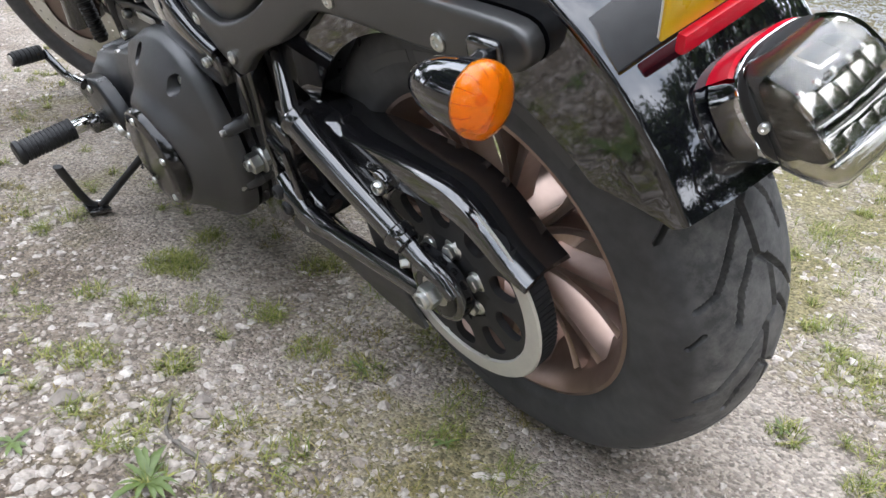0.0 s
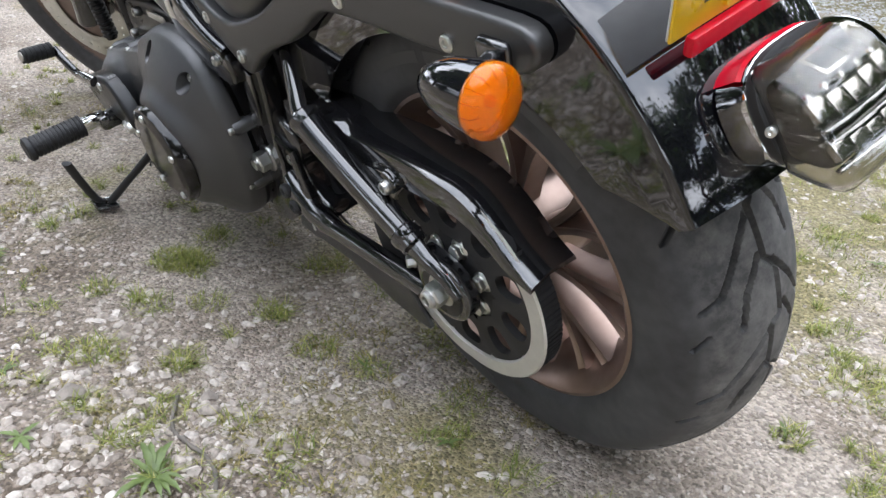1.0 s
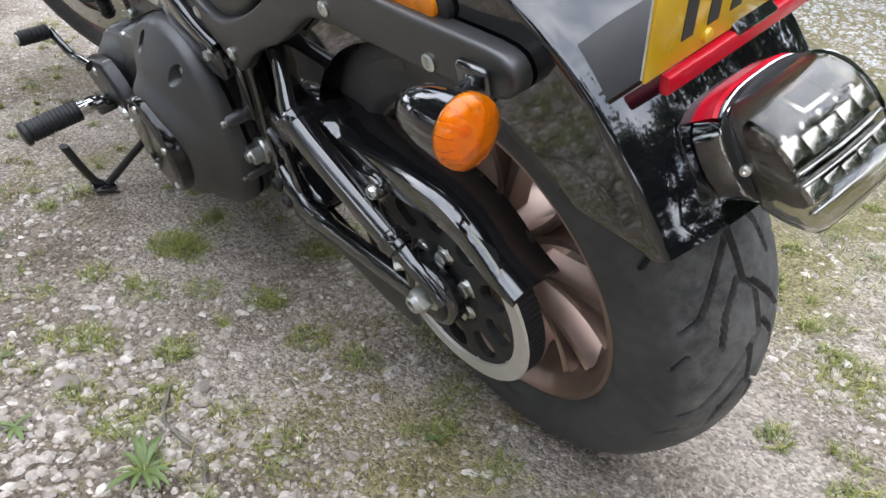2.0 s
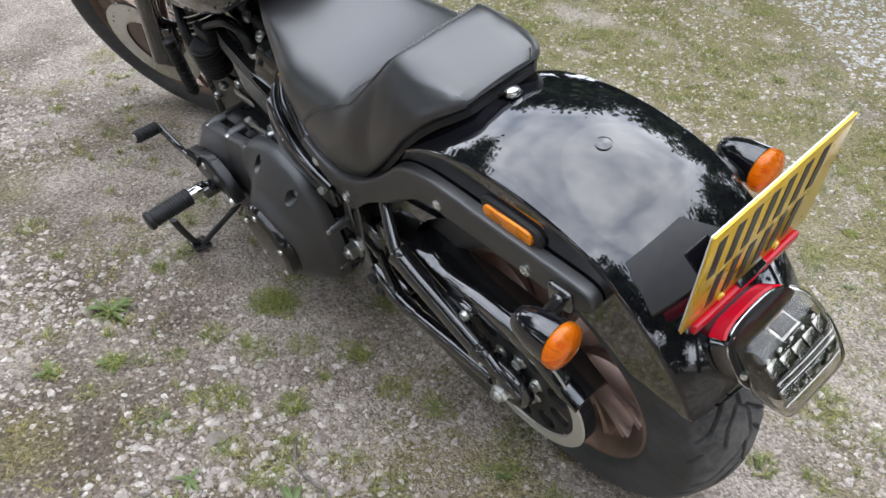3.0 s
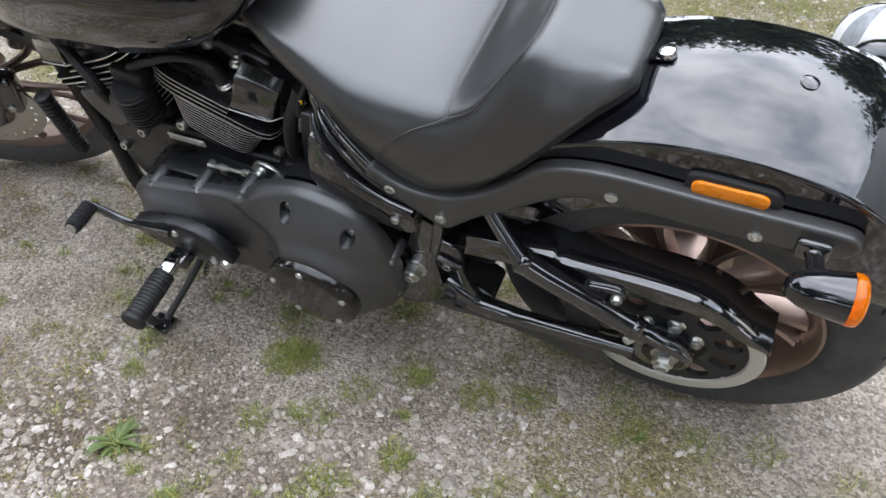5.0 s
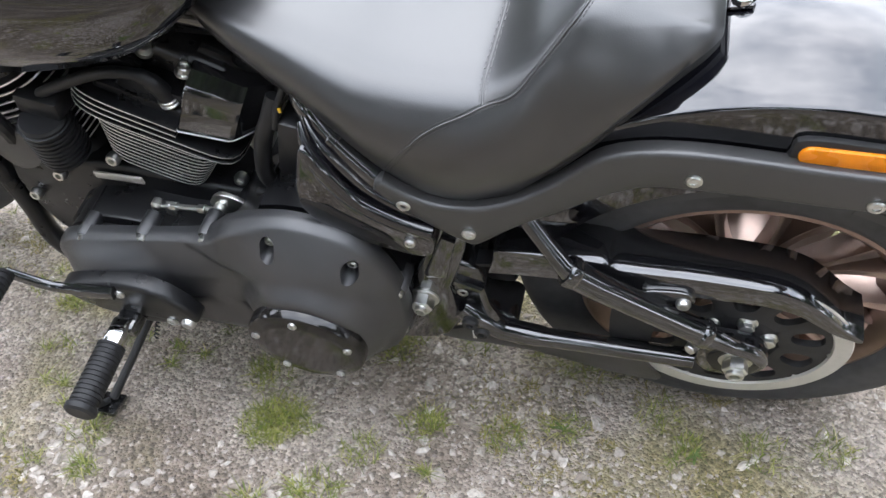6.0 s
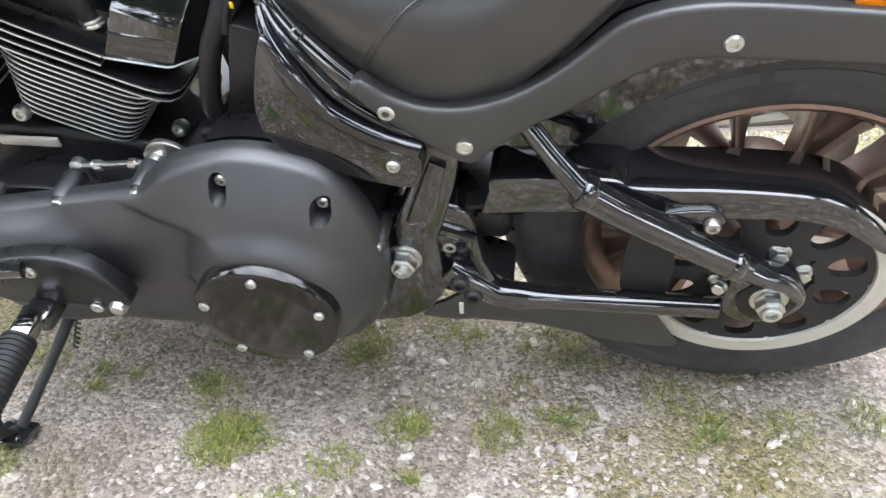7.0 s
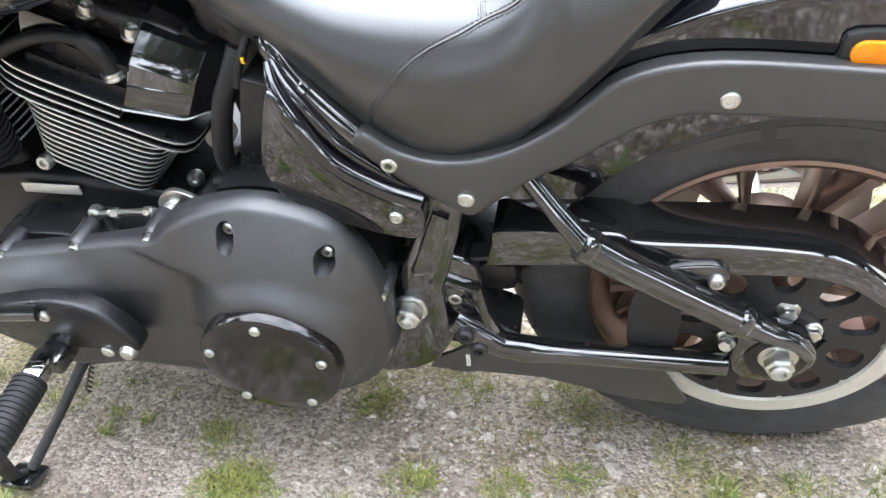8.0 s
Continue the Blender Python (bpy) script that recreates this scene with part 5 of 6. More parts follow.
gx, gy = axis_steps(-2.4, 1.3, 0.02, 1.16, 600), axis_steps(-1.2, 1.6, 0.02, 1.16, 600)
co = [(x, y, ground_z(x, y) if abs(x) < 30 and abs(y) < 30 else -0.006) for x in gx for y in gy]
ny = len(gy)
fs = [(i * ny + j, (i + 1) * ny + j, (i + 1) * ny + j + 1, i * ny + j + 1) for i in range(len(gx) - 1) for j in range(ny - 1)]


def gravel_material():
    m = bpy.data.materials.new("gravel_ground")
    m.use_nodes = True
    n, l = m.node_tree.nodes, m.node_tree.links
    b = n["Principled BSDF"]
    b.inputs["Roughness"].default_value = 0.93
    tc = n.new("ShaderNodeTexCoord")

    def tex(kind, scale, detail=4):
        t = n.new(kind)
        t.inputs["Scale"].default_value = scale
        if kind == "ShaderNodeTexNoise":
            t.inputs["Detail"].default_value = detail
        l.new(tc.outputs["Object"], t.inputs["Vector"])
        return t

    stones, grit, dirt, moss = tex("ShaderNodeTexVoronoi", 78), tex("ShaderNodeTexVoronoi", 190), tex("ShaderNodeTexNoise", 3.2, 6), tex("ShaderNodeTexNoise", 2.1, 8)

    def ramp(src, stops):
        r = n.new("ShaderNodeValToRGB")
        while len(r.color_ramp.elements) < len(stops):
            r.color_ramp.elements.new(0.5)
        for e, (p, c) in zip(r.color_ramp.elements, stops):
            e.position, e.color = p, (*c, 1)
        l.new(src, r.inputs[0])
        return r.outputs[0]

    def mix(fac, a, b2):
        k = n.new("ShaderNodeMix")
        k.data_type = "RGBA"
        l.new(fac, k.inputs["Factor"])
        l.new(a, k.inputs["A"])
        l.new(b2, k.inputs["B"])
        return k.outputs["Result"]

    sep = n.new("ShaderNodeSeparateColor")
    l.new(stones.outputs["Color"], sep.inputs[0])
    stone_col = ramp(sep.outputs[0], [(0.0, (0.283, 0.227, 0.181)), (0.45, (0.397, 0.336, 0.284)), (0.8, (0.482, 0.418, 0.364)), (1.0, (0.585, 0.522, 0.471))])
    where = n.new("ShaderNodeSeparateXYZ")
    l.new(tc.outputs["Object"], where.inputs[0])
    shade_offset = n.new("ShaderNodeMapRange")        # paler dust by the machine, tinted lighter to offset its shade; brown soil outside
    shade_offset.inputs["From Min"].default_value, shade_offset.inputs["From Max"].default_value = -0.62, -0.18
    shade_offset.inputs["To Min"].default_value, shade_offset.inputs["To Max"].default_value = -0.12, 0.12
    l.new(where.outputs["Y"], shade_offset.inputs["Value"])
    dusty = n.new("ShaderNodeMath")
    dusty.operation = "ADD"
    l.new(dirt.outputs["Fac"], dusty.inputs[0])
    l.new(shade_offset.outputs[0], dusty.inputs[1])
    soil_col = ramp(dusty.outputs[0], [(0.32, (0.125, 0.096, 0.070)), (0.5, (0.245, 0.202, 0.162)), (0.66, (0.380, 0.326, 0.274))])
    moss_col = ramp(grit.outputs["Distance"], [(0.0, (0.125, 0.112, 0.034)), (0.6, (0.200, 0.172, 0.062)), (1.0, (0.300, 0.245, 0.125))])
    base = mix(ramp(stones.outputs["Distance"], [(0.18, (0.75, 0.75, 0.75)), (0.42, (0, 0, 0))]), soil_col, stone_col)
    strip = n.new("ShaderNodeMapRange")        # the grassy strip between the machine and the lane
    strip.inputs["From Min"].default_value, strip.inputs["From Max"].default_value, strip.inputs["To Max"].default_value = 0.35, 1.3, 0.17
    l.new(where.outputs["Y"], strip.inputs["Value"])
    grown = n.new("ShaderNodeMath")
    grown.operation = "ADD"
    l.new(moss.outputs["Fac"], grown.inputs[0])
    l.new(strip.outputs[0], grown.inputs[1])
    allc = mix(ramp(grown.outputs[0], [(0.52, (0, 0, 0)), (0.64, (0.78, 0.78, 0.78))]), base, moss_col)
    gsep = n.new("ShaderNodeSeparateColor")
    l.new(grit.outputs["Color"], gsep.inputs[0])
    fine = n.new("ShaderNodeMapRange")
    fine.inputs["To Min"].default_value, fine.inputs["To Max"].default_value = 0.50, 1.36
    l.new(gsep.outputs[0], fine.inputs["Value"])
    speck = n.new("ShaderNodeMix")
    speck.data_type, speck.blend_type = "RGBA", "MULTIPLY"
    speck.inputs["Factor"].default_value = 1.0
    l.new(allc, speck.inputs["A"])
    l.new(fine.outputs[0], speck.inputs["B"])
    l.new(speck.outputs["Result"], b.inputs["Base Color"])
    h = n.new("ShaderNodeMath")
    h.operation = "ADD"
    l.new(stones.outputs["Distance"], h.inputs[0])
    l.new(grit.outputs["Distance"], h.inputs[1])
    bp = n.new("ShaderNodeBump")
    bp.invert = True
    bp.inputs["Strength"].default_value, bp.inputs["Distance"].default_value = 0.8, 0.006
    l.new(h.outputs[0], bp.inputs["Height"])
    l.new(bp.outputs[0], b.inputs["Normal"])
    return m


def island_material(name, stops, rough=0.85, vary=0.3, scale=120, bump=0.3):
    """Colour by the piece, with fine speckle over it."""
    m = bpy.data.materials.new(name)
    m.use_nodes = True
    n, l = m.node_tree.nodes, m.node_tree.links
    b = n["Principled BSDF"]
    b.inputs["Roughness"].default_value = rough
    g = n.new("ShaderNodeNewGeometry")
    r = n.new("ShaderNodeValToRGB")
    while len(r.color_ramp.elements) < len(stops):
        r.color_ramp.elements.new(0.5)
    for e, (p, c) in zip(r.color_ramp.elements, stops):
        e.position, e.color = p, (*c, 1)
    l.new(g.outputs["Random Per Island"], r.inputs[0])
    tc = n.new("ShaderNodeTexCoord")
    t = n.new("ShaderNodeTexNoise")
    t.inputs["Scale"].default_value, t.inputs["Detail"].default_value = scale, 5
    l.new(tc.outputs["Object"], t.inputs["Vector"])
    mr_ = n.new("ShaderNodeMapRange")
    mr_.inputs["To Min"].default_value, mr_.inputs["To Max"].default_value = 1 - vary, 1 + vary
    mr_.inputs["From Min"].default_value, mr_.inputs["From Max"].default_value = 0.3, 0.7
    l.new(t.outputs["Fac"], mr_.inputs["Value"])
    k = n.new("ShaderNodeMix")
    k.data_type, k.blend_type = "RGBA", "MULTIPLY"
    k.inputs["Factor"].default_value = 1.0
    l.new(r.outputs[0], k.inputs["A"])
    l.new(mr_.outputs[0], k.inputs["B"])
    l.new(k.outputs["Result"], b.inputs["Base Color"])
    if bump:
        bp = n.new("ShaderNodeBump")
        bp.inputs["Strength"].default_value, bp.inputs["Distance"].default_value = bump, 0.002
        l.new(t.outputs["Fac"], bp.inputs["Height"])
        l.new(bp.outputs[0], b.inputs["Normal"])
    return m


def mesh_from_arrays(name, co, faces):
    me = bpy.data.meshes.new(name)
    me.from_pydata(co, [], faces)
    return me


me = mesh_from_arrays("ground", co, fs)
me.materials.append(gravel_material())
me.polygons.foreach_set("use_smooth", [True] * len(me.polygons))
tagged(new("ground", me), "grey gravel ground with moss and bare soil", "ground", kind="structure")

# loose stones
rng = np.random.default_rng(5)
ico = bmesh.new()
bmesh.ops.create_icosphere(ico, subdivisions=2, radius=1.0)
ICO2 = np.array([v.co[:] for v in ico.verts])
F2 = np.array([[v.index for v in f.verts] for f in ico.faces])
ico.free()
ico = bmesh.new()
bmesh.ops.create_icosphere(ico, subdivisions=1, radius=1.0)
ICO1 = np.array([v.co[:] for v in ico.verts])
F1 = np.array([[v.index for v in f.verts] for f in ico.faces])
ico.free()


def stones(name, xs, ys, sizes, ico_v, ico_f, mat, label, soft=30, sink=(-0.62, -0.05)):
    """Chipped, flattened pebbles, each turned its own way and bedded in the ground."""
    n, k = len(xs), len(ico_v)
    v = ico_v[None] * (1 + rng.uniform(-0.18, 0.18, (n, k, 1)))
    for _ in range(5):
        d = rng.normal(size=(n, 3))
        d /= np.linalg.norm(d, axis=1)[:, None]
        h = np.einsum("nki,ni->nk", v, d) - rng.uniform(0.5, 0.85, n)[:, None]
        v = v - np.maximum(h, 0)[..., None] * d[:, None]
    v = v * (sizes[:, None] * np.stack([rng.uniform(0.8, 1.35, n), rng.uniform(0.7, 1.1, n), rng.uniform(0.55, 0.9, n)], 1))[:, None]
    a, tl = rng.uniform(0, 6.28, n), rng.normal(0, 0.25, n)
    ca, sa, ct, stt = np.cos(a)[:, None], np.sin(a)[:, None], np.cos(tl)[:, None], np.sin(tl)[:, None]
    y1, z1 = v[..., 1] * ct - v[..., 2] * stt, v[..., 1] * stt + v[..., 2] * ct
    gz = np.array([ground_z(x, y) for x, y in zip(xs, ys)]) + sizes * rng.uniform(sink[0], sink[1], n)
    co_ = np.stack([v[..., 0] * ca - y1 * sa + xs[:, None], v[..., 0] * sa + y1 * ca + ys[:, None], z1 + gz[:, None]], -1)
    me = bpy.data.meshes.new(name)
    me.from_pydata(co_.reshape(-1, 3).tolist(), [], (ico_f[None] + (np.arange(n) * k)[:, None, None]).reshape(-1, 3).tolist())
    me.materials.append(mat)
    me.polygons.foreach_set("use_smooth", [True] * len(me.polygons))
    me.set_sharp_from_angle(angle=radians(soft))
    return tagged(new(name, me), label, "gravel", kind="stuff")


STONE = island_material("limestone_chips", [(0.0, (0.225, 0.182, 0.145)), (0.25, (0.315, 0.265, 0.224)), (0.6, (0.385, 0.333, 0.288)), (0.9, (0.450, 0.397, 0.348)), (1.0, (0.560, 0.505, 0.450))], 0.9, 0.25)


def scatter(n, x0, x1, y0, y1, lo, hi, power, keep=None):
    xs, ys = rng.uniform(x0, x1, n), rng.uniform(y0, y1, n)
    sz = lo + (hi - lo) * rng.uniform(0, 1, n) ** power
    if keep:
        m = np.array([keep(x, y) for x, y in zip(xs, ys)])
        xs, ys, sz = xs[m], ys[m], sz[m]
    return xs, ys, sz


def gravelly(x, y):
    """Loose stones in drifts, with packed dust close to the machine."""
    k = noise.noise(V((x * 2.1 + 3.1, y * 2.1, 0.5))) + 0.7 * noise.noise(V((x * 7, y * 7, 2.5)))
    open_ = min(1, max(0, abs(y - 0.10) - 0.18) / 0.20)
    return random.random() < (0.18 + 0.38 * open_ + 0.70 * k)


def loose(x, y):
    """The larger stones thin out on the trodden earth under the machine."""
    return gravelly(x, y) and (y < -0.30 or y > 0.40 or random.random() < 0.24)


random.seed(3)
PALE = island_material("pale_limestone_chips", [(0.0, (0.245, 0.205, 0.170)), (0.3, (0.335, 0.290, 0.250)), (0.7, (0.415, 0.368, 0.324)), (1.0, (0.560, 0.510, 0.460))], 0.9, 0.36)
stones("gravel_stones", *scatter(50000, -1.9, 0.7, -1.05, 0.6, 0.0026, 0.0065, 1.4, gravelly), ICO1, F1, STONE, "angular grey limestone gravel lying loose on the ground")
stones("gravel_stones", *scatter(26000, -2.0, 0.7, -1.15, 0.6, 0.0064, 0.0130, 2.0, loose), ICO2, F2, PALE, "larger pale limestone pieces among the gravel", sink=(-0.5, 0.05))
stones("far_gravel_stones", *scatter(42000, -2.6, 2.2, 0.5, 3.3, 0.005, 0.016, 2.2, gravelly), ICO1, F1, PALE, "grey gravel stones beyond the motorcycle")
stones("far_gravel_stones", *scatter(16000, -4.0, -1.8, -1.6, 2.0, 0.005, 0.016, 2.2, gravelly), ICO1, F1, PALE, "pale gravel stones ahead of the front wheel")


# ---- grass and weeds ----
def lane(x, y):
    """Beyond the edge of the grassy strip."""
    return y > 2.50 + 0.9 * max(0, -0.6 - x) + 0.18 * noise.noise(V((x * 1.5, y * 1.5, 6)))


def blades(name, spots, mat, label, hmin, hmax, wide, lean):
    vs, fsx = [], []
    for x, y, r, cnt in spots:
        for _ in range(cnt):
            a, rr = rng.uniform(0, 6.28), r * math.sqrt(rng.uniform(0, 1))
            px, py = x + rr * math.cos(a), y + rr * math.sin(a)
            h = rng.uniform(hmin, hmax) * (1.1 - 0.5 * rr / max(r, 1e-6))
            d = rng.uniform(0, 6.28)
            bend = rng.uniform(0.2, 1.0) * lean
            dx, dy = math.cos(d), math.sin(d)
            w = rng.uniform(0.6, 1.2) * wide
            z0 = ground_z(px, py) - 0.002
            k = len(vs)
            for f, ww in ((0, 1.0), (0.4, 0.9), (0.75, 0.6), (1.0, 0.05)):
                off = bend * h * f * f * 1.3
                hh = h * f * (1 - 0.35 * bend * f)
                cx, cy = px + dx * off, py + dy * off
                vs.append((cx - dy * w * ww, cy + dx * w * ww, z0 + hh))
                vs.append((cx + dy * w * ww, cy - dx * w * ww, z0 + hh))
            for q in range(3):
                fsx.append((k + 2 * q, k + 2 * q + 1, k + 2 * q + 3, k + 2 * q + 2))
    me = mesh_from_arrays(name, vs, fsx)
    me.materials.append(mat)
    return tagged(new(name, me), label, "grass", kind="stuff")


GRASS = island_material("grass_blades", [(0.0, (0.095, 0.125, 0.020)), (0.5, (0.175, 0.205, 0.036)), (0.8, (0.27, 0.27, 0.065)), (1.0, (0.42, 0.36, 0.16))], 0.6, 0.2, 60, 0.0)
DRY = island_material("mossy_blades", [(0.0, (0.10, 0.095, 0.026)), (0.5, (0.19, 0.165, 0.050)), (1.0, (0.34, 0.27, 0.13))], 0.75, 0.2, 60, 0.0)
tufts = [(-0.69, -0.205), (-0.68, -0.195), (-0.70, -0.215), (-0.756, -0.105), (-0.74, -0.115), (-0.448, -0.153), (-0.437, -0.145), (-0.525, 0.025), (-0.393, 0.059), (-0.221, 0.041), (-0.070, -0.040), (0.092, -0.086), (-0.218, -0.105), (-0.016, -0.098), (-1.036, -0.079), (-0.851, -0.525), (-0.505, -0.576), (-0.74, -0.686), (-0.494, -0.447), (-0.48, -0.43), (-0.39, -0.342), (-0.40, -0.33), (-0.314, -0.145), (-0.702, -0.576),
         (-1.281, -0.553), (-0.369, -0.493), (0.272, 0.304), (0.15, 0.637), (0.225, 0.589), (-0.034, 1.272), (-0.027, 1.048), (-0.028, 0.891), (0.402, 0.309), (-0.169, -0.463), (-0.266, -0.454), (-0.867, -0.50), (-0.945, -0.374), (-0.98, -0.311), (-0.533, -0.229), (-0.67, -0.369), (-0.568, -0.317)]
tufts += [(0.202, -0.056), (-1.207, -0.034), (-0.54, 0.0), (-0.30, -0.40), (-0.12, -0.30)]
spots = [(x, y, 0.040 + 0.012 * random.random(), 230) for x, y in tufts[:3]] + [(x, y, 0.020 + 0.024 * random.random(), 110) for x, y in tufts[3:]]
for _ in range(520):
    x, y = random.uniform(-2.4, 0.8), random.uniform(-1.05, 0.9)
    if noise.noise(V((x * 3.1, y * 3.1, 7.0))) > -0.05:
        spots.append((x, y, random.uniform(0.006, 0.026), random.randint(14, 50)))
for _ in range(2400):
    x, y = random.uniform(-2.6, 2.4), random.uniform(0.45, 3.3)
    if noise.noise(V((x * 1.1, y * 1.1, 4.0))) + 0.5 * noise.noise(V((x * 4, y * 4, 1.0))) > -0.10 - 0.25 * (y > 1.2) and not lane(x, y + 0.1):
        spots.append((x, y, random.uniform(0.03, 0.10), random.randint(30, 85)))
blades("grass_tufts", spots, GRASS, "short green grass tufts growing through the gravel", 0.008, 0.034, 0.0010, 1.4)
spots = []
for _ in range(4600):
    x, y = random.uniform(-2.4, 1.2), random.uniform(-1.1, 2.6)
    if noise.noise(V((x * 2.3, y * 2.3, 9.0))) + 0.5 * noise.noise(V((x * 8, y * 8, 3.0))) > 0.05:
        spots.append((x, y, random.uniform(0.01, 0.05), random.randint(18, 46)))
blades("moss_and_dry_grass", spots, DRY, "low olive moss and dry grass between the stones", 0.004, 0.015, 0.0014, 1.5)

LEAF = island_material("weed_leaf", [(0.0, (0.08, 0.115, 0.03)), (0.6, (0.13, 0.18, 0.05)), (1.0, (0.20, 0.25, 0.08))], 0.5, 0.2, 80, 0.1)


def weed(n, size):
    """A flat rosette of toothed leaves, each a part of its own."""
    root = new("weed")
    for i in range(n):
        a = 2.4 * i + random.uniform(-0.3, 0.3)
        ln, rise = size * random.uniform(0.45, 1.1), random.uniform(0.15, 0.6) + (0.35 if size > 0.05 else 0)
        bm = bmesh.new()
        rows_ = []
        for k in range(8):
            f = k / 7
            w = ln * (0.125 if size < 0.05 else 0.085) * math.sin(math.pi * min(1, f * 0.92 + 0.06)) ** 0.8 * (1.12 if k % 2 else 0.82)
            r, z = ln * f, ln * (rise * f - 0.75 * rise * f * f) + 0.004
            c, t = V((r * math.cos(a), r * math.sin(a), z)), V((-math.sin(a), math.cos(a), 0))
            rows_.append([bm.verts.new(c + t * w + V((0, 0, w * 0.35))), bm.verts.new(c), bm.verts.new(c - t * w + V((0, 0, w * 0.35)))])
        for p, q in zip(rows_, rows_[1:]):
            bm.faces.new((p[0], p[1], q[1], q[0]))
            bm.faces.new((p[1], p[2], q[2], q[1]))
        ob = part("leaf", bm, LEAF, root, smooth=60)
        ob.location = (0, 0, 0)
    return tagged(root, "small green broad-leaved weed growing in the gravel", "weed", "weeds in the gravel")


for kind, (n, size, places) in enumerate(((6, 0.022, [(-0.22, -0.11), (-0.01, -0.115), (0.26, 0.31), (0.09, 1.01), (-0.50, -0.56)]), (8, 0.033, [(-0.34, -0.58), (-0.86, -0.53), (-0.75, -0.69), (-0.70, -0.58)]), (15, 0.055, [(-0.172, -0.468), (-0.855, -0.52)]))):
    first = None
    for i, (x, y) in enumerate(places):
        m = pose(x, y, ground_z(x, y), 0, 0, 77 * i)
        if first is None:
            first = weed(n, size)
            first.matrix_basis = m
        else:
            copy_thing(first, m)

# a weathered twig and a few large stones
TWIG = material("weathered_twig", (0.15, 0.132, 0.115), 0.8, vary=0.3, scale=60, bump=0.4)
twig_line = spline([(-0.319, -0.374, 0), (-0.260, -0.408, 0), (-0.221, -0.408, 0), (-0.158, -0.397, 0), (-0.106, -0.416, 0)], 6)
twig_bm = tube([V((p.x, p.y, ground_z(p.x, p.y) + 0.003 + 0.002 * math.sin(i * 1.7) + 0.002 * math.sin(i * 0.6))) for i, p in enumerate(twig_line)], [0.0030 + 0.0009 * math.sin(i * 2.3) for i in range(len(twig_line))], 7)
twig = part("twig", twig_bm, TWIG, smooth=60)
twig.parent, twig.location = None, (0, 0, 0)
tagged(twig, "dark weathered twig lying among the gravel", "twig")
COBBLE = material("grey_limestone", (0.27, 0.235, 0.205), 0.85, vary=0.25, scale=90, bump=0.5, bump_scale=220)
for x, y, r in ((-0.399, -0.498, 0.020), (-0.288, -0.340, 0.013)):
    bm = bmesh.new()
    bmesh.ops.create_icosphere(bm, subdivisions=3, radius=r)
    for v in bm.verts:
        for d in ((0.6, 0.3, 0.7), (-0.8, 0.5, 0.3), (0.2, -0.9, 0.5), (0.9, -0.3, -0.2), (-0.5, -0.6, 0.6), (-0.2, 0.8, 0.6)):
            d = V(d).normalized()
            v.co -= d * max(0, v.co.dot(d) - r * 0.72)
        v.co *= 1 + 0.10 * noise.noise(v.co * 90 + V((x * 90, y * 70, 0)))
        v.co.z *= 0.72
    rock = part("stone", bm, COBBLE, smooth=24)
    rock.parent, rock.location = None, (x, y, ground_z(x, y) + r * 0.28)
    tagged(rock, "large grey limestone lump half sunk in the gravel", "stone", "large stones in the gravel")

# paler gravel lane beyond the grass
LANE = island_material("pale_lane_chips", [(0.0, (0.34, 0.335, 0.325)), (0.5, (0.45, 0.445, 0.435)), (1.0, (0.58, 0.575, 0.56))], 0.9, 0.15)


stones("lane_gravel", *scatter(26000, -3.4, 2.6, 2.3, 5.4, 0.008, 0.018, 1.4, lane), ICO1, F1, LANE, "pale grey gravel lane beyond the grass strip")

# ---- helmet on the ground ----
SHELL = material("white_helmet_shell", (0.78, 0.78, 0.76), 0.16, coat=0.6, vary=0.04)
STRIPE = material("grey_helmet_stripe", (0.30, 0.31, 0.33), 0.28, vary=0.10)


def helmet(at, turn):
    """An open-sided shell with a visor and broad stripes over the crown."""
    root = new("motorcycle_helmet")
    root.matrix_basis = pose(*at, 0, 0, turn)

    def dome(r, a0, a1, lift, n=24):
        rings = []
        for i in range(n + 1):
            a = radians(a0 + (a1 - a0) * i / n)
            ring = []
            for j in range(25):
                b = radians(-38 + 128 * j / 24)
                ring.append(V((r * 1.16 * math.cos(b) * math.cos(a), r * 0.98 * math.cos(b) * math.sin(a), lift + r * 1.05 * math.sin(b))))
            rings.append(ring + [p * 0.96 + V((0, 0, lift * 0.04)) for p in ring[::-1]])
        return tidy(loft(rings))

    for name, mat, r, a0, a1, label in (("shell", SHELL, 0.125, 38, 322, "glossy white shell"), ("visor", PAINT, 0.122, -39, 39, "dark visor"), ("stripe", STRIPE, 0.1262, 60, 88, "grey stripe"), ("stripe", STRIPE, 0.1262, 118, 150, "grey stripe"), ("stripe", STRIPE, 0.1262, 210, 242, "grey stripe"), ("stripe", STRIPE, 0.1262, 272, 300, "grey stripe")):
        ob = part(name, dome(r, a0, a1, 0.085), mat, root, label, smooth=50)
        ob.location = (0, 0, 0)
    rim = part("rim", lathe([(0.100, 0.004), (0.112, 0.000), (0.117, 0.006), (0.112, 0.014), (0.100, 0.012)], 40, axis="z", wrap=True), MATTE, root)
    rim.location = (0, 0, 0)
    return tagged(root, "white and grey motorcycle helmet resting on the gravel", "helmet")


helmet((0.33, 1.70, ground_z(0.33, 1.70)), 150)

# ---- trees round the yard ----
BARK = material("tree_bark", (0.11, 0.09, 0.07), 0.9, vary=0.35, scale=12, bump=0.8, bump_scale=40)
LEAVES = island_material("tree_leaves", [(0.0, (0.025, 0.05, 0.012)), (0.5, (0.045, 0.085, 0.02)), (1.0, (0.08, 0.12, 0.03))], 0.6, 0.25, 30, 0.0)


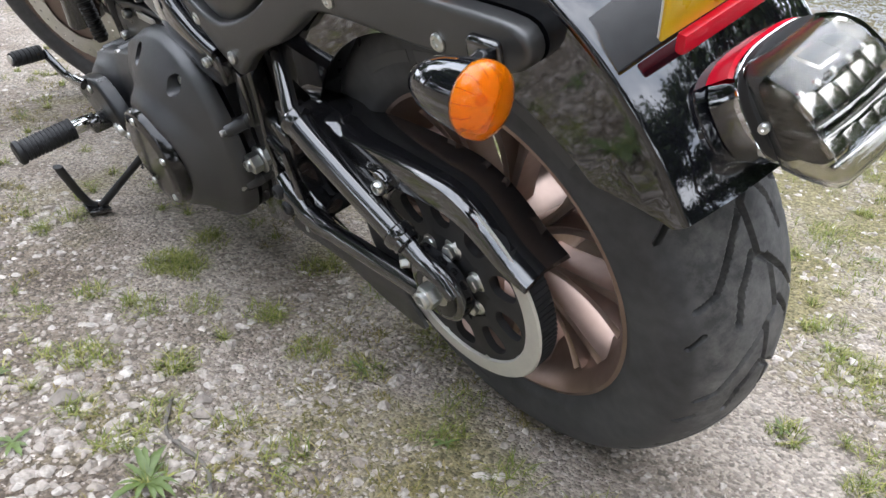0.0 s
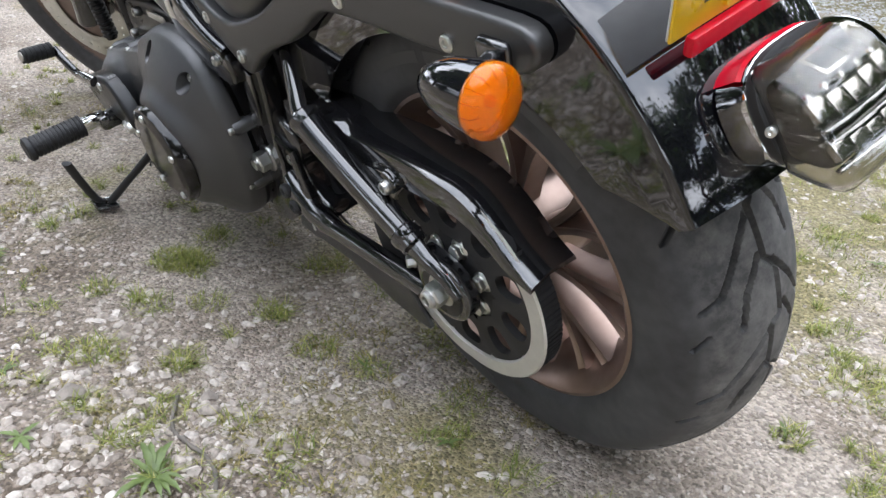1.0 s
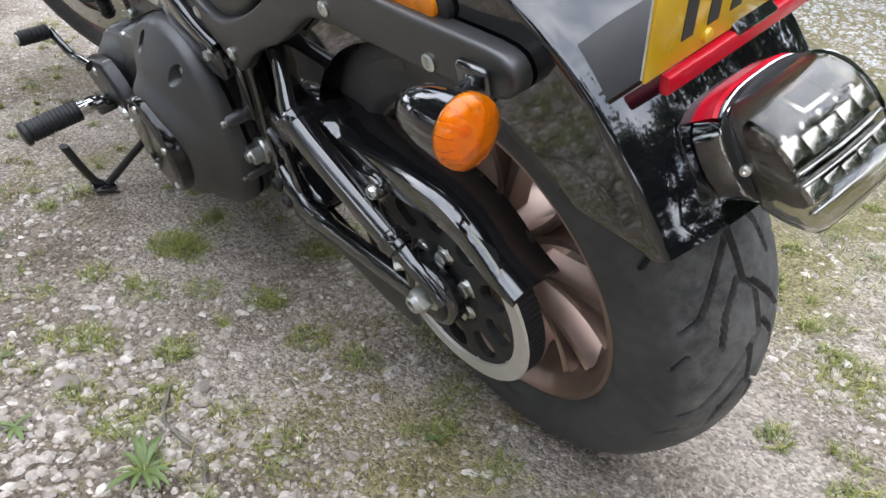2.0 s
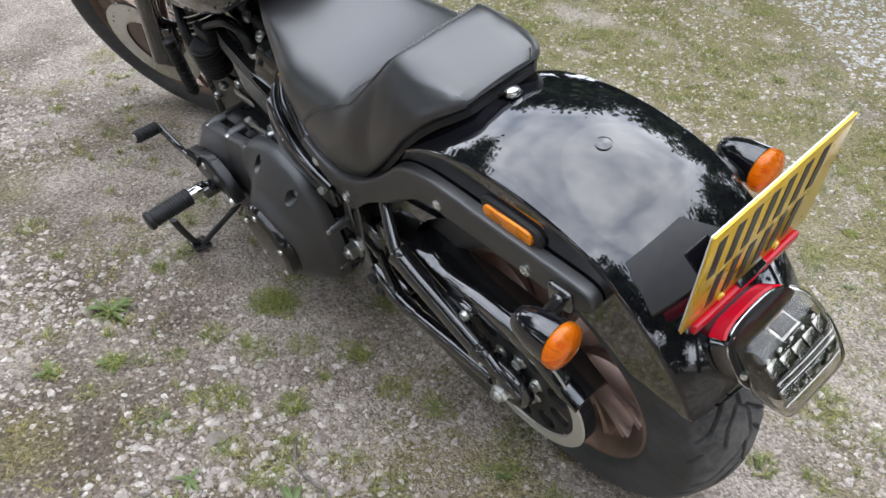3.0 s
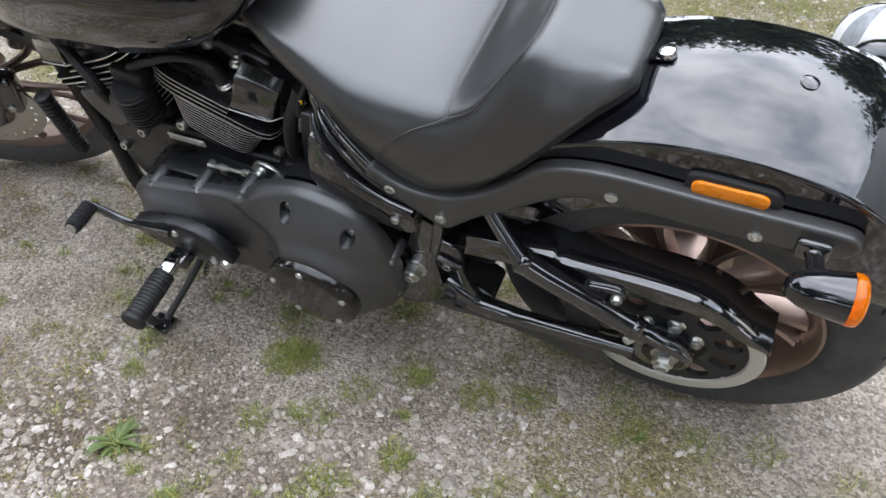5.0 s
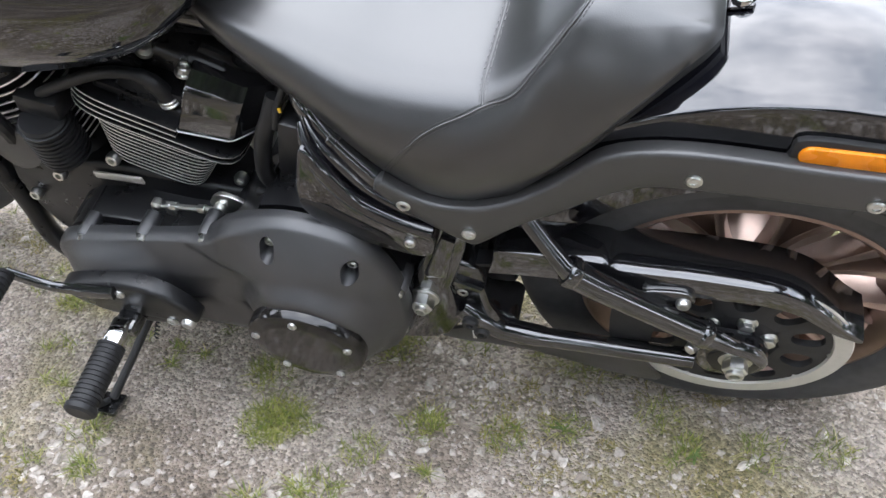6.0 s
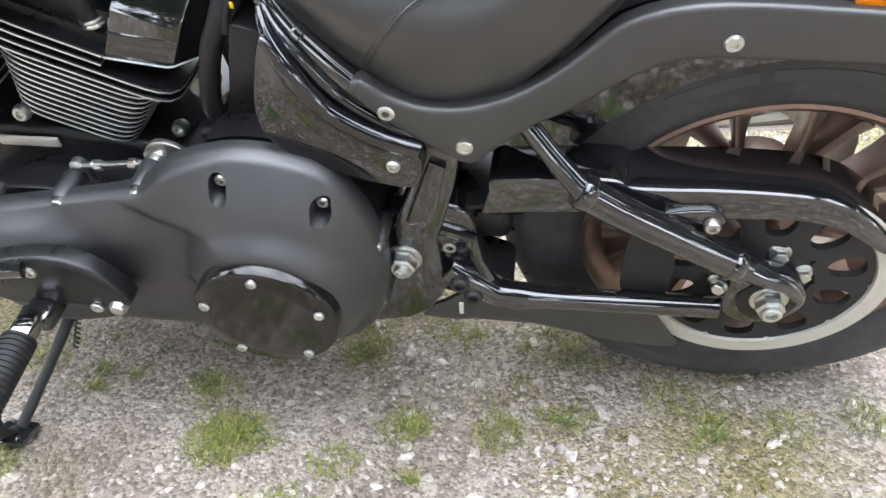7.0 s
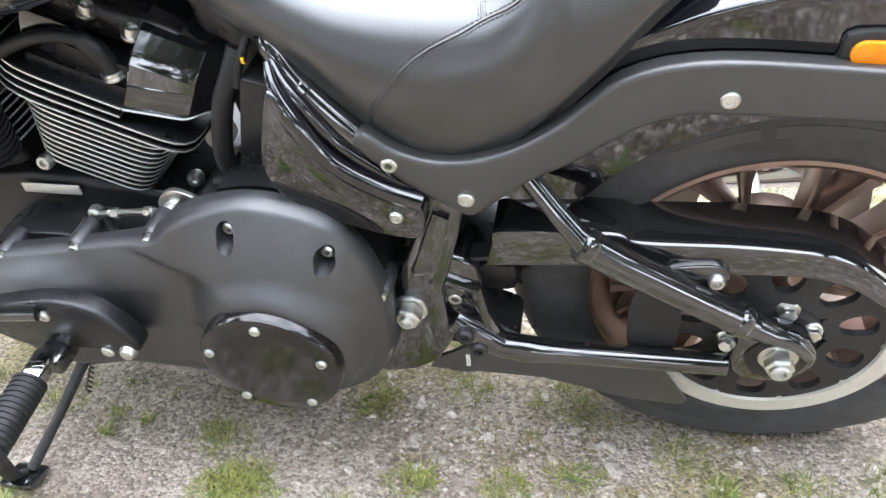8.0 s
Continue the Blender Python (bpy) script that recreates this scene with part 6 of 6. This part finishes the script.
def tree(height, spread, seed):
    r = random.Random(seed)
    root = new("tree")
    bm = tube([(0, 0, -0.1), (0.05, 0.02, height * 0.25), (0.0, 0.08, height * 0.55), (0.06, 0.0, height * 0.85)], [0.17, 0.14, 0.09, 0.03], 9)
    tips = []
    for i in range(16):
        z0 = height * r.uniform(0.22, 0.75)
        a, ln = r.uniform(0, 6.28), spread * r.uniform(0.5, 1.0) * (1.15 - 0.7 * z0 / height)
        p = V((0.02, 0.04, z0))
        q = p + V((ln * math.cos(a), ln * math.sin(a), ln * r.uniform(0.25, 0.7)))
        tube([p, p.lerp(q, 0.5) + V((0, 0, 0.08)), q], [0.05, 0.035, 0.012], 6, bm)
        tips += [p.lerp(q, f) for f in (0.5, 0.75, 1.0)]
    tips.append(V((0, 0, height * 0.95)))
    t = part("trunk", bm, BARK, root)
    t.location = (0, 0, 0)
    vs, fsx = [], []
    for p in tips:
        for _ in range(95):
            d = V((r.gauss(0, 1), r.gauss(0, 1), r.gauss(0, 0.75))) * (spread * 0.16)
            c = p + d
            if c.z < 0.5:
                continue
            n = V((r.gauss(0, 1), r.gauss(0, 1), r.gauss(0.6, 1))).normalized()
            u = n.orthogonal().normalized()
            w, s = n.cross(u), r.uniform(0.09, 0.17)
            k = len(vs)
            vs += [c + u * s, c + w * s * 0.55, c - u * s, c - w * s * 0.55]
            fsx.append((k, k + 1, k + 2, k + 3))
    crown = mesh_part("crown", mesh_from_arrays("crown", vs, fsx), LEAVES, root)
    crown.location = (0, 0, 0)
    return tagged(root, "leafy green tree at the edge of the yard", "tree", "trees round the yard")


def tall(i, a):
    return 1.12 + 0.15 * math.sin(i * 3.1) + (0.22 if math.sin(a) < -0.3 else 0.0) + (0.40 if math.sin(a) > 0.35 else 0.0)


kinds = [tree(6.4, 2.3, 11), tree(5.4, 2.0, 23)]
for i in range(22):
    a = radians(i * 360 / 22 + 5 * math.sin(i * 2.7))
    d = 9.6 + 1.5 * math.sin(i * 1.9)
    m = pose(d * math.cos(a) - 0.3, d * math.sin(a), 0, 0, 0, 67 * i) 
    c = kinds[i] if i < 2 else copy_thing(kinds[i % 2], m)
    c.matrix_basis = m
    c.scale = (tall(i, a),) * 3

# undergrowth of young trees between the trunks
for i in range(26):
    a = radians(i * 360 / 26 + 7 + 4 * math.sin(i * 1.7))
    d = 9.0 + 0.8 * math.sin(i * 2.3)
    young = copy_thing(kinds[i % 2], pose(d * math.cos(a) - 0.3, d * math.sin(a), -0.4, 0, 0, 41 * i))
    young.scale = (0.62, 0.62, 0.42 + 0.08 * math.sin(i * 1.3))
